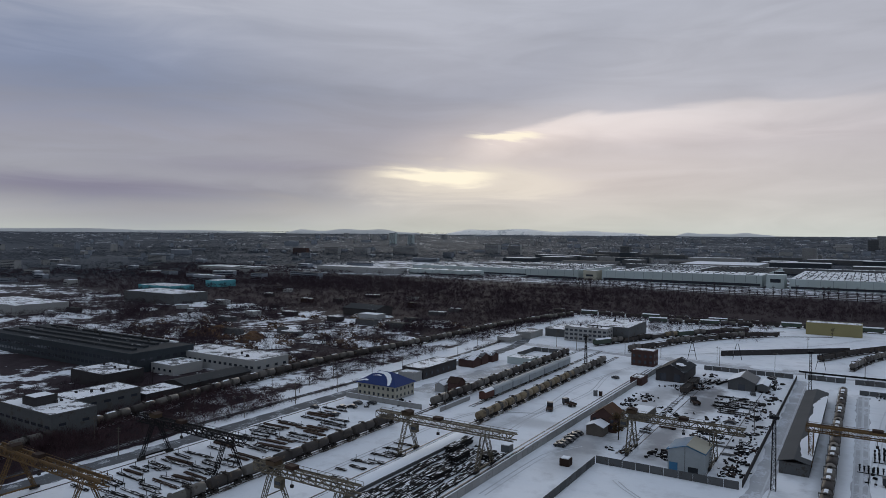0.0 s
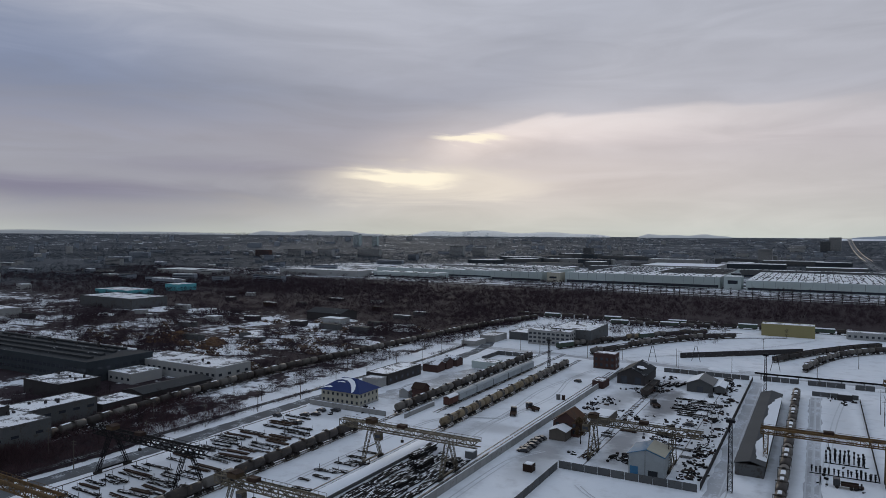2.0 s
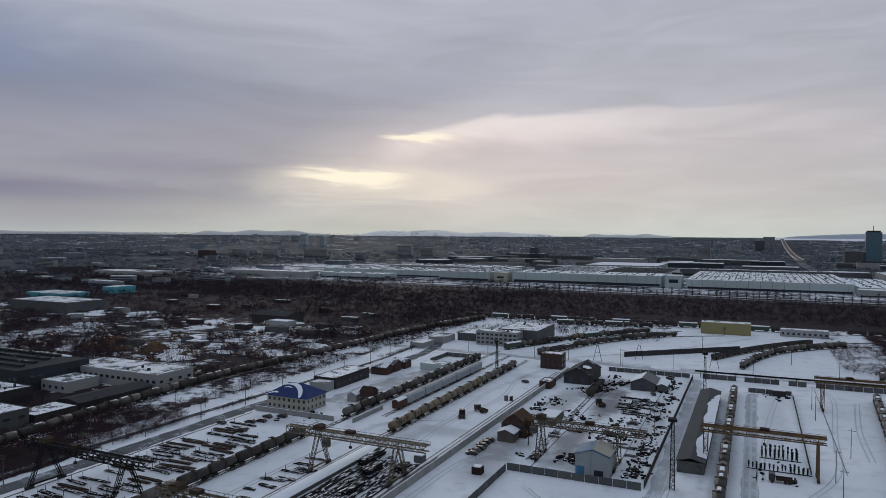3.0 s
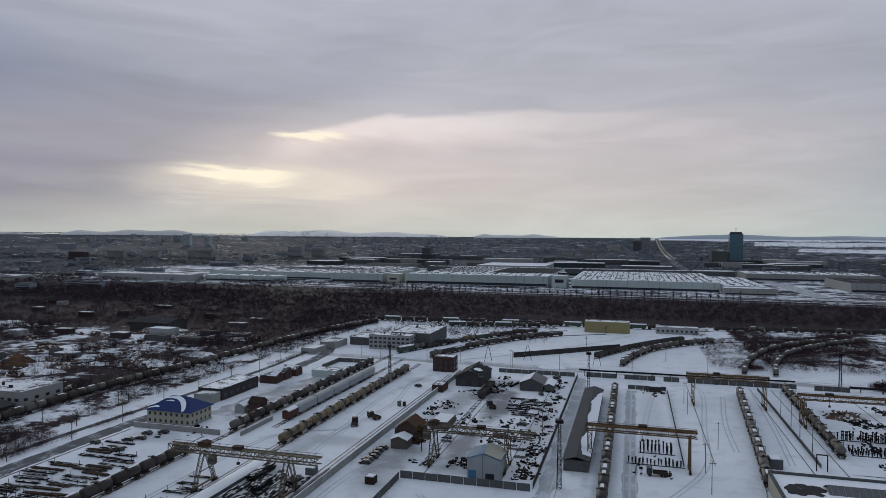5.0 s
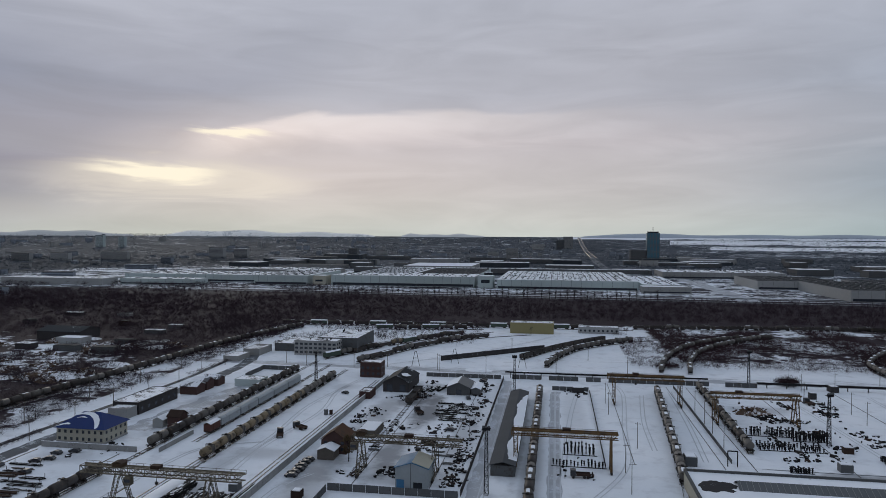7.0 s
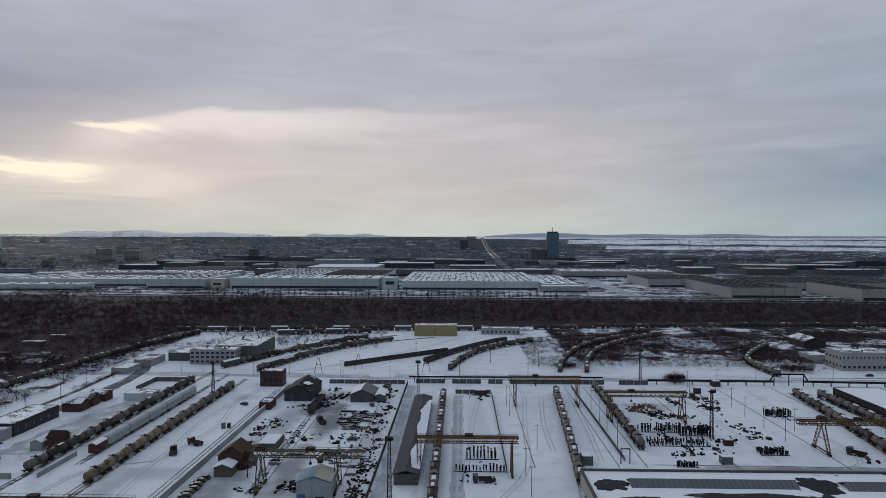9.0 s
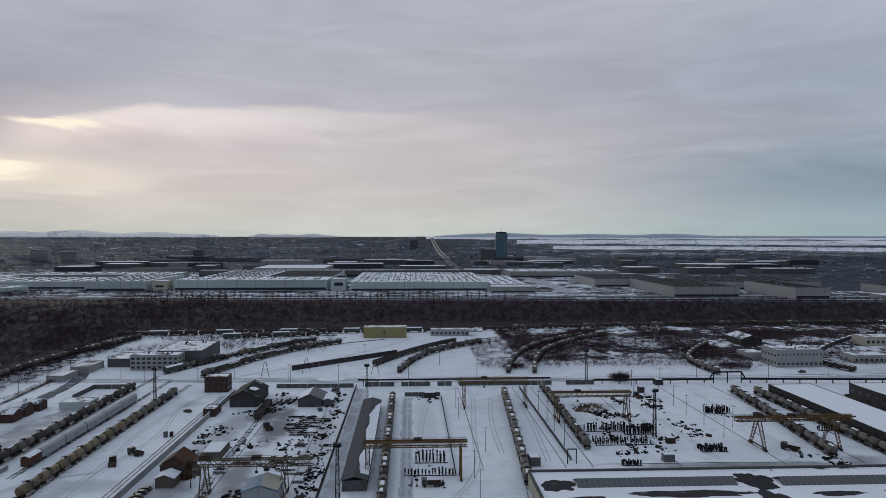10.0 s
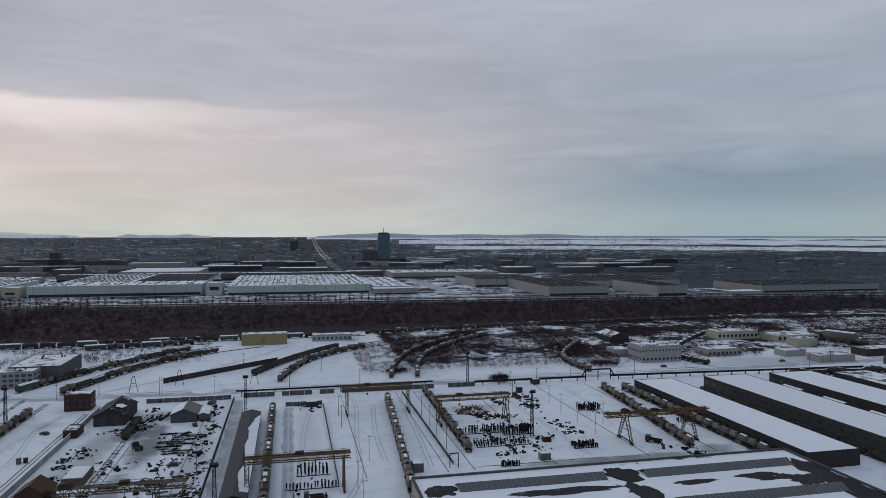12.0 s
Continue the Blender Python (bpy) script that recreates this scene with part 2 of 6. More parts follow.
EARTH = material("orange_brown_earth", (0.105, 0.062, 0.036), 0.9, vary=0.5, scale=0.15, grain=1.0, other=(0.045, 0.032, 0.026), cover=0.35, snow=0.25, bump=0.6)
ICE = material("frozen_reservoir", (0.72, 0.75, 0.80), 0.5, vary=0.12, scale=0.002, grain=0.01)
# skyline hills: aerial haze is part of these base colours
HILL = material("hazed_wooded_hill", (0.55, 0.555, 0.55), 0.9, vary=0.25, scale=0.004, grain=0.03)
HILL_B = material("hazed_shore_hill", (0.38, 0.43, 0.49), 0.9, vary=0.25, scale=0.004, grain=0.03)
# snow colour, lifted further towards the hazy sky tone
HILL_W = material("hazed_snowy_hill", (0.86, 0.85, 0.82), 0.9, vary=0.25, scale=0.006, grain=0.03, other=(0.56, 0.57, 0.57), cover=0.35)
LAMP_W = bpy.data.materials.new("street_lamp_glow")
LAMP_W.use_nodes = True
LAMP_W.node_tree.nodes["Principled BSDF"].inputs["Emission Color"].default_value = (1.0, 0.75, 0.45, 1)
LAMP_W.node_tree.nodes["Principled BSDF"].inputs["Emission Strength"].default_value = 0.7


def ground_material():
    mat = bpy.data.materials.new("winter_ground")
    mat.use_nodes = True
    n = Nodes(mat.node_tree)
    at = n.add("ShaderNodeTexCoord").outputs["Object"]
    sep = n.add("ShaderNodeSeparateXYZ")
    n.put(sep.inputs[0], at)
    x, y, _ = sep.outputs
    fields, patch, tuft, grain = n.noise(at, 0.004, 4.0), n.noise(at, 0.022, 5.0, 0.6), n.noise(at, 0.12, 5.0, 0.65), n.noise(at, 0.9, 4.0, 0.6)
    snow = n.mix(n.step(patch, 0.35, 0.7), (0.67, 0.715, 0.775), (0.755, 0.785, 0.835))
    snow = n.mix(n.m("MULTIPLY", n.step(tuft, 0.48, 0.72), 0.50), snow, (0.46, 0.48, 0.52))
    snow = n.mix(n.m("MULTIPLY", n.step(grain, 0.62, 0.75), 0.22), snow, (0.38, 0.38, 0.38))
    # slush and mud churned up by traffic
    for cx, cy, a, b, power in ((-57, 300, 7, 28, 0.95), (-64, 322, 10, 15, 0.95), (-59, 240, 6, 28, 0.85), (-54, 214, 12, 5, 0.4), (-77, 300, 7, 30, 0.6), (-82, 262, 6, 14, 0.5), (-78, 205, 8, 22, 0.45), (108, 243, 24, 3.5, 0.75), (-110, 165, 10, 36, 0.45), (-120, 150, 3, 40, 0.35), (-160, 285, 6, 40, 0.45), (-8, 250, 4, 70, 0.35), (-170, 150, 14, 40, 0.3), (-165, 300, 9, 26, 0.5), (-158, 268, 8, 10, 0.45), (135, 242, 30, 4, 0.8), (-106, 232, 12, 7, 0.4), (-108, 342, 7, 8, 0.3), (-80, 222, 9, 20, 0.6),
                                (-172, 216, 12, 7, 0.4), (-60, 347, 18, 10, 0.6), (92, 330, 14, 8, 0.5), (170, 246, 9, 6, 0.7), (-14, 276, 2.4, 60, 0.6), (90, 285, 16, 12, 0.35), (-114, 206, 5, 26, 0.35), (-148, 300, 4, 60, 0.35), (-36, 270, 5, 60, 0.45), (8, 300, 5, 50, 0.2), (330, 410, 60, 14, 0.4), (-20, 395, 90, 5, 0.35)):
        u, v = n.m("DIVIDE", n.m("SUBTRACT", x, float(cx)), float(a)), n.m("DIVIDE", n.m("SUBTRACT", y, float(cy)), float(b))
        d = n.m("ADD", n.m("ADD", n.m("MULTIPLY", u, u), n.m("MULTIPLY", v, v)), n.m("MULTIPLY", n.m("SUBTRACT", tuft, 0.5), 3.2))
        snow = n.mix(n.m("MULTIPLY", n.step(d, 1.6, 0.0), power), snow, (0.20, 0.205, 0.22))
    earth = n.mix(n.step(tuft, 0.3, 0.7), (0.019, 0.0135, 0.017), (0.036, 0.0265, 0.033))
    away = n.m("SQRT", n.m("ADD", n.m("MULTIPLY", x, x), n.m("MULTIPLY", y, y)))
    # haze painted by distance: the earth turns lighter and bluer far out
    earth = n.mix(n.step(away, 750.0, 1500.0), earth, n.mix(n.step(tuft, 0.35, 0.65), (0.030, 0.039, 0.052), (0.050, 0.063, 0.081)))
    # open ground in the yard, scrub and woodland to the west and beyond the tracks
    west = n.m("MAXIMUM", n.m("MULTIPLY", n.step(n.m("SUBTRACT", 0.0, x), 213.0, 219.0), 0.55), n.step(n.m("SUBTRACT", 0.0, x), 222.0, 262.0))
    north = n.step(n.m("SUBTRACT", y, n.m("MULTIPLY", n.m("MAXIMUM", x, 0.0), 0.10)), 565.0, 640.0)
    near = n.m("MULTIPLY", n.m("MULTIPLY", n.step(n.m("SUBTRACT", 0.0, x), 199.0, 205.0), n.step(y, 185.0, 140.0)), 0.85)
    wild = n.m("MAXIMUM", n.m("MAXIMUM", west, near), north)
    brush = n.m("MULTIPLY", n.m("MULTIPLY", n.step(y, 425.0, 455.0), n.step(x, 40.0, 85.0)), 0.60)
    wild = n.m("MAXIMUM", wild, brush)
    wild = n.m("SUBTRACT", wild, n.m("MULTIPLY", n.m("MULTIPLY", n.step(y, 860.0, 960.0), n.step(y, 1900.0, 1400.0)), n.m("ADD", 0.16, n.m("MULTIPLY", n.m("MULTIPLY", n.step(x, -1160.0, -1040.0), n.step(x, 800.0, 450.0)), 0.26))))
    wild = n.m("SUBTRACT", wild, n.m("MULTIPLY", n.step(y, 1500.0, 1900.0), 0.20))
    wild = n.m("SUBTRACT", wild, n.m("MULTIPLY", n.m("MULTIPLY", n.step(n.m("SUBTRACT", 0.0, x), 255.0, 290.0), n.step(y, 520.0, 440.0)), 0.36))
    belt = n.m("MULTIPLY", n.step(y, 600.0, 660.0), n.step(y, 830.0, 780.0))
    wild = n.m("ADD", wild, n.m("MULTIPLY", belt, 0.10))
    white_far = n.m("MULTIPLY", n.step(y, 2300.0, 3000.0), n.step(x, 300.0, 900.0))
    wild = n.m("SUBTRACT", wild, n.m("MULTIPLY", white_far, 0.10))
    score = n.m("ADD", n.m("ADD", n.m("MULTIPLY", patch, 0.55), n.m("MULTIPLY", tuft, 0.45)), n.m("MULTIPLY", fields, 0.25))
    level = n.m("SUBTRACT", 0.84, n.m("MULTIPLY", wild, 0.44))
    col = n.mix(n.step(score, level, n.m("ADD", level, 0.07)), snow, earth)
    shader = n.add("ShaderNodeBsdfPrincipled")
    n.put(shader.inputs["Base Color"], col)
    shader.inputs["Roughness"].default_value = 0.85
    shader.inputs["Specular IOR Level"].default_value = 0.1
    b = n.add("ShaderNodeBump")
    b.inputs["Strength"].default_value, b.inputs["Distance"].default_value = 0.35, 0.4
    n.put(b.inputs["Height"], n.m("ADD", tuft, n.m("MULTIPLY", grain, 0.3)))
    n.put(shader.inputs["Normal"], b.outputs[0])
    n.put(n.add("ShaderNodeOutputMaterial").inputs[0], shader.outputs[0])
    return mat


# ---- mesh helpers ----
class Mesh:
    def __init__(self):
        self.v, self.f = [], []

    def add(self, verts, faces):
        k = len(self.v)
        self.v += [tuple(p) for p in verts]
        self.f += [tuple(i + k for i in f) for f in faces]
        return self

    def box(self, x0, y0, z0, x1, y1, z1):
        return self.add([(x, y, z) for z in (z0, z1) for y in (y0, y1) for x in (x0, x1)],
                        [(0, 2, 3, 1), (4, 5, 7, 6), (0, 1, 5, 4), (2, 6, 7, 3), (0, 4, 6, 2), (1, 3, 7, 5)])

    def beam(self, a, b, w, h=None):
        a, b = Vector(a), Vector(b)
        d = (b - a).normalized()
        s = d.cross(Vector((0, 0, 1)) if abs(d.z) < 0.95 else Vector((1, 0, 0))).normalized()
        u = s.cross(d)
        s, u = s * w / 2, u * (h or w) / 2
        return self.add([a - s - u, a + s - u, a + s + u, a - s + u, b - s - u, b + s - u, b + s + u, b - s + u],
                        [(0, 1, 2, 3), (7, 6, 5, 4), (0, 4, 5, 1), (1, 5, 6, 2), (2, 6, 7, 3), (3, 7, 4, 0)])

    def tube(self, a, b, r, n=10, r2=None):
        a, b = Vector(a), Vector(b)
        d = (b - a).normalized()
        s = d.cross(Vector((0, 0, 1)) if abs(d.z) < 0.95 else Vector((1, 0, 0))).normalized()
        u = s.cross(d)
        r2 = r if r2 is None else r2
        ring = [(math.cos(2 * math.pi * i / n), math.sin(2 * math.pi * i / n)) for i in range(n)]
        return self.add([a + s * c * r + u * q * r for c, q in ring] + [b + s * c * r2 + u * q * r2 for c, q in ring],
                        [(i, (i + 1) % n, n + (i + 1) % n, n + i) for i in range(n)] + [tuple(range(n))[::-1], tuple(range(n, 2 * n))])

    def lathe_y(self, profile, z, n=12, a0=0.0, a1=2 * math.pi):
        """Rings of radius r at y, round the line at height z along y; a0..a1: the part of the turn, from the side over the top."""
        full = a1 - a0 > 6.28
        m = n if full else n + 1
        k = [[(r * math.cos(a0 + (a1 - a0) * i / n), y, z + r * math.sin(a0 + (a1 - a0) * i / n)) for i in range(m)] for y, r in profile]
        faces = []
        for j in range(len(profile) - 1):
            for i in range(n):
                i2 = (i + 1) % m
                faces.append((j * m + i, (j + 1) * m + i, (j + 1) * m + i2, j * m + i2))
        return self.add([p for ring in k for p in ring], faces)

    def gable(self, x0, y0, x1, y1, z0, z1, thick=0.2, over=0.4):
        """A pitched roof with its ridge along y."""
        x0, x1, y0, y1, xm = x0 - over, x1 + over, y0 - over, y1 + over, (x0 + x1) / 2
        sec = [(x0, z0), (xm, z1), (x1, z0), (x1, z0 + thick), (xm, z1 + thick), (x0, z0 + thick)]
        return self.add([(x, y, z) for y in (y0, y1) for x, z in sec],
                        [(0, 1, 4, 5), (1, 2, 3, 4), (11, 10, 7, 6), (10, 9, 8, 7), (5, 4, 10, 11), (4, 3, 9, 10), (6, 7, 1, 0), (7, 8, 2, 1), (3, 2, 8, 9), (0, 5, 11, 6)])

    def data(self, name, mat, smooth=False):
        me = bpy.data.meshes.new(name)
        me.from_pydata(self.v, [], self.f)
        me.materials.append(mat)
        if smooth:
            me.polygons.foreach_set("use_smooth", [True] * len(me.polygons))
        me.update()
        return me


def part(name, mesh, mat, parent, label="", smooth=False, at=None):
    ob = new(name, mesh if isinstance(mesh, bpy.types.Mesh) else mesh.data(name, mat, smooth))
    ob.parent = parent
    if at:
        ob.location = at
    return tagged(ob, label) if label else ob


def thing(name, label, category, x=0.0, y=0.0, z=0.0, rz=0.0, group="", kind=""):
    ob = new(name)
    ob.matrix_basis = pose(x, y, z, 0, 0, rz)
    return tagged(ob, label, category, group, kind)


def solid(name, mesh, mat, label, category, group="", kind="", smooth=False):
    return tagged(new(name, mesh.data(name, mat, smooth)), label, category, group, kind)


def rise(x, y):
    """The land's height: level, climbing gently to the far skyline."""
    r = math.hypot(x, y)
    if r < 2400:
        return 0.0
    return max(0.0, 78 - r * (78 / 2400) * max(4950 - r, 0) / 2550)


# ---- the land ----
def land():
    rings = [0, 60, 120, 180, 240, 300, 360, 420, 500, 600, 750, 900, 1100, 1350, 1650, 2000, 2400, 2600, 2800, 3000, 3250, 3500, 3800, 4100, 4400, 4700, 4900]
    n, m = 96, Mesh()
    verts, faces = [(0, 0, 0)], []
    for r in rings[1:]:
        for i in range(n):
            a = 2 * math.pi * i / n
            x, y = r * math.cos(a), r * math.sin(a)
            verts.append((x, y, rise(x, y)))
    for i in range(n):
        faces.append((0, 1 + i, 1 + (i + 1) % n))
    for k in range(len(rings) - 2):
        a, b = 1 + k * n, 1 + (k + 1) * n
        faces += [(a + i, b + i, b + (i + 1) % n, a + (i + 1) % n) for i in range(n)]
    m.add(verts, faces)
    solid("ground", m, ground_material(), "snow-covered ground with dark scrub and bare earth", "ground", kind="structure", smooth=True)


land()


def strip(name, pts, width, mat, z, label, category):
    """A flat ribbon along the points: roads, ballast, beaten tracks."""
    ragged = mat is PACKED or name == "road"
    if ragged:
        pts = curve(pts, 2.5)
    m, ver = Mesh(), []
    for i, p in enumerate(pts):
        a, b = Vector(pts[max(i - 1, 0)]), Vector(pts[min(i + 1, len(pts) - 1)])
        d = (b - a).normalized()
        s = Vector((d.y, -d.x)) * width / 2
        q = Vector(p)
        k0, k1 = (1 + (0.5 if mat is PACKED else 0.22) * noise.noise((q.x * 0.11, q.y * 0.11, w)) + 0.25 * noise.noise((q.x * 0.45, q.y * 0.45, w)) if ragged else 1 for w in (1.0, 5.0))
        ver += [(q.x - s.x * k0, q.y - s.y * k0, z + rise(*p)), (q.x + s.x * k1, q.y + s.y * k1, z + rise(*p))]
    m.add(ver, [(2 * i, 2 * i + 1, 2 * i + 3, 2 * i + 2) for i in range(len(pts) - 1)])
    return solid(name, m, mat, label, category, kind="structure")


def curve(pts, step=4.0):
    """A smooth line through the points, at even steps."""
    out, n = [], len(pts)
    P = [Vector(p) for p in pts]
    for i in range(n - 1):
        p0, p1, p2, p3 = P[max(i - 1, 0)], P[i], P[i + 1], P[min(i + 2, n - 1)]
        k = max(2, int((p2 - p1).length / step))
        for j in range(k):
            t = j / k
            out.append(tuple(0.5 * (2 * p1 + (p2 - p0) * t + (2 * p0 - 5 * p1 + 4 * p2 - p3) * t * t + (3 * p1 - p0 - 3 * p2 + p3) * t ** 3)))
    out.append(tuple(P[-1]))
    return out


def track(pts, bed=2.8, mat=BALLAST):
    pts = curve(pts, 8.0)
    t = strip("track", pts, bed, mat, 0.05, "railway track on dark ballast under thin snow", "railway track")
    for side in (-0.76, 0.76):
        m, ver = Mesh(), []
        for i, p in enumerate(pts):
            d = (Vector(pts[min(i + 1, len(pts) - 1)]) - Vector(pts[max(i - 1, 0)])).normalized()
            for w in (side - 0.06, side + 0.06):
                for h in (0.05, 0.24):
                    ver.append((p[0] + d.y * w, p[1] - d.x * w, h))
        f = []
        for i in range(len(pts) - 1):
            a, b = 4 * i, 4 * i + 4
            f += [(a, b, b + 1, a + 1), (a + 1, b + 1, b + 3, a + 3), (a + 3, b + 3, b + 2, a + 2)]
        m.add(ver, f)
        part("rail", m, RAIL, t)
    return t


# ---- rolling stock, each built once and copied ----
def bogie(parent, y):
    m = Mesh()
    for s in (-1, 1):
        m.box(s * 1.05 - 0.09, y - 1.25, 0.35, s * 1.05 + 0.09, y + 1.25, 0.75)
        for w in (-0.92, 0.92):
            m.tube((s * 0.85, y + w, 0.72), (s * 0.72, y + w, 0.72), 0.47, 10)
    m.box(-1.05, y - 0.25, 0.5, 1.05, y + 0.25, 0.9)
    part("bogie", m, UNDER, parent)


def tank_wagon(paint, label, snow, band):
    w = thing("tank_wagon", label, "railway wagon", group="tank wagons")
    body = [(-5.35, 0.0), (-5.33, 0.75), (-5.2, 1.2), (-4.95, 1.45), (-1.7, 1.5), (1.7, 1.5), (4.95, 1.45), (5.2, 1.2), (5.33, 0.75), (5.35, 0.0)]
    part("tank", Mesh().lathe_y(body, 2.75, 14), paint, w, smooth=True)
    if band:
        part("oil_band", Mesh().lathe_y([(-1.25, 1.51), (-1.2, 1.53), (1.2, 1.53), (1.25, 1.51)], 2.75, 14), OIL, w, "dark oil-stained band round the filler", True)
    part("filler_dome", Mesh().tube((0, 0, 4.2), (0, 0, 4.62), 0.55, 10).tube((0, 0, 4.62), (0, 0, 4.72), 0.35, 8), UNDER if band else paint, w)
    m = Mesh().box(-0.35, -5.6, 0.95, 0.35, 5.6, 1.25)
    for y in (-5.5, -3.9, 3.9, 5.5):
        m.box(-1.4, y - 0.12, 0.98, 1.4, y + 0.12, 1.3)
    for y in (-4.0, 4.0):
        for s in (-1, 1):
            m.box(s * 0.95 - 0.2, y - 0.3, 1.25, s * 0.95 + 0.2, y + 0.3, 1.75)
    for s in (-1, 1):
        m.box(-0.08, s * 5.6, 0.95, 0.08, s * 6.0, 1.15)
    bogie(w, -3.9)
    bogie(w, 3.9)
    ladder = m.box(-1.65, -0.5, 4.28, 1.65, 0.5, 4.34)
    for s in (-1, 1):
        for y in (-0.22, 0.22):
            ladder.beam((s * 1.62, y, 1.2), (s * 1.62, y, 4.3), 0.07)
        for k in range(7):
            ladder.beam((s * 1.62, -0.22, 1.4 + 0.42 * k), (s * 1.62, 0.22, 1.4 + 0.42 * k), 0.05)
    part("underframe", ladder, UNDER, w)
    if snow:
        for a, b in ((-4.8, -0.95),) if band else ((1.2, 4.6),):
            part("snow_cap", Mesh().lathe_y([(a, 1.46), (a + 0.3, 1.56), (b - 0.3, 1.57), (b, 1.46)], 2.75, 7, math.pi * snow[0], math.pi * snow[1]), SNOW, w, "thin crust of snow", True)
    return w


def box_wagon(paint, label, length=14.7, snow=True):
    w, h = thing("box_wagon", label, "railway wagon", group="covered wagons"), length / 2 - 0.4
    m = Mesh().box(-1.45, -h, 1.15, 1.45, h, 3.9)
    part("body", m, paint, w)
    part("roof", Mesh().lathe_y([(-h - 0.1, 2.2), (h + 0.1, 2.2)], 2.35, 8, math.radians(43), math.radians(137)), SNOW if snow else paint, w, "snow-covered arched roof" if snow else "", True)
    for s in (-1, 1):
        part("door", Mesh().box(s * 1.52 - 0.05, -1.6, 1.25, s * 1.52 + 0.05, 1.6, 3.7), paint, w)
    part("underframe", Mesh().box(-1.4, -h - 0.1, 0.9, 1.4, h + 0.1, 1.15).box(-0.1, -h - 0.4, 0.9, 0.1, h + 0.4, 1.1), UNDER, w)
    bogie(w, -h + 2.2)
    bogie(w, h - 2.2)
    return w


def gondola(paint, label, load):
    w = thing("open_wagon", label, "railway wagon", group="open wagons")
    m = Mesh().box(-1.55, -6.4, 1.2, -1.45, 6.4, 3.3).box(1.45, -6.4, 1.2, 1.55, 6.4, 3.3).box(-1.45, -6.4, 1.2, 1.45, -6.3, 3.3).box(-1.45, 6.3, 1.2, 1.45, 6.4, 3.3)
    for k in range(8):
        for s in (-1, 1):
            m.box(s * 1.58 - 0.07, -6.3 + k * 1.8 - 0.07, 1.2, s * 1.58 + 0.07, -6.3 + k * 1.8 + 0.07, 3.3)
    part("body", m, paint, w)
    part("load", Mesh().box(-1.44, -6.29, 1.25, 1.44, 6.29, 2.95), load, w, "load under snow" if load is SNOW else "dark load")
    part("underframe", Mesh().box(-1.4, -6.5, 0.9, 1.4, 6.5, 1.2).box(-0.1, -6.9, 0.9, 0.1, 6.9, 1.1), UNDER, w)
    bogie(w, -4.3)
    bogie(w, 4.3)
    return w


T_BEIGE = tank_wagon(TANK_BEIGE, "beige rail tank wagon with a dark oil band", None, True)
T_DARK = tank_wagon(TANK_DARK, "sooty dark rail tank wagon with snow on top", (0.40, 0.62), False)
T_GREY = tank_wagon(TANK_GREY, "grimy grey rail tank wagon with snow on top", (0.36, 0.64), True)
T_BARE = tank_wagon(TANK_GREY, "grimy grey rail tank wagon without snow", None, True)
B_GREY = box_wagon(VAN, "pale blue-grey covered goods wagon", 17.4, False)
B_RED = box_wagon(VAN_RED, "oxide-red covered goods wagon", 9.0)
B_GREEN = box_wagon(VAN_GREEN, "dark green covered goods wagon under snow", 14.7)
G_DARK = gondola(TANK_DARK, "dark open goods wagon on curved siding", STEEL)
G_SNOW = gondola(TANK_DARK, "dark open goods wagon filled with snow", SNOW)
PITCH = {id(T_BEIGE): 12.0, id(T_DARK): 12.0, id(T_GREY): 12.0, id(T_BARE): 12.0, id(B_GREY): 17.6, id(B_RED): 9.2, id(B_GREEN): 14.9, id(G_DARK): 13.9, id(G_SNOW): 13.9}
placed = set()


def put_thing(proto, m):
    """The first use stands the first-built thing in its place; later ones are copies."""
    if id(proto) not in placed:
        placed.add(id(proto))
        proto.matrix_basis = m
        return proto
    return copy_thing(proto, m)


def train(pts, kinds, count=999, start=0.0):
    """Wagons coupled nose to tail along a line; kinds are taken in turn."""
    line = [Vector(p) for p in curve(pts, 2.0)]
    far = [0.0]
    for a, b in zip(line, line[1:]):
        far.append(far[-1] + (b - a).length)

    def at(s):
        i = min(max(int(np.searchsorted(far, s)), 1), len(line) - 1)
        k = (s - far[i - 1]) / max(far[i] - far[i - 1], 1e-6)
        return line[i - 1].lerp(line[i], k)

    s, i = start, 0
    while i < count:
        proto = kinds[i % len(kinds)]
        long = PITCH[id(proto)]
        if s + long > far[-1] + 0.5:
            break
        a, b = at(s + long * 0.15), at(s + long * 0.85)
        mid, d = (a + b) / 2, b - a
        put_thing(proto, pose(mid.x, mid.y, 0.22 + rise(mid.x, mid.y), 0, 0, math.degrees(math.atan2(d.y, d.x)) - 90))
        s, i = s + long, i + 1


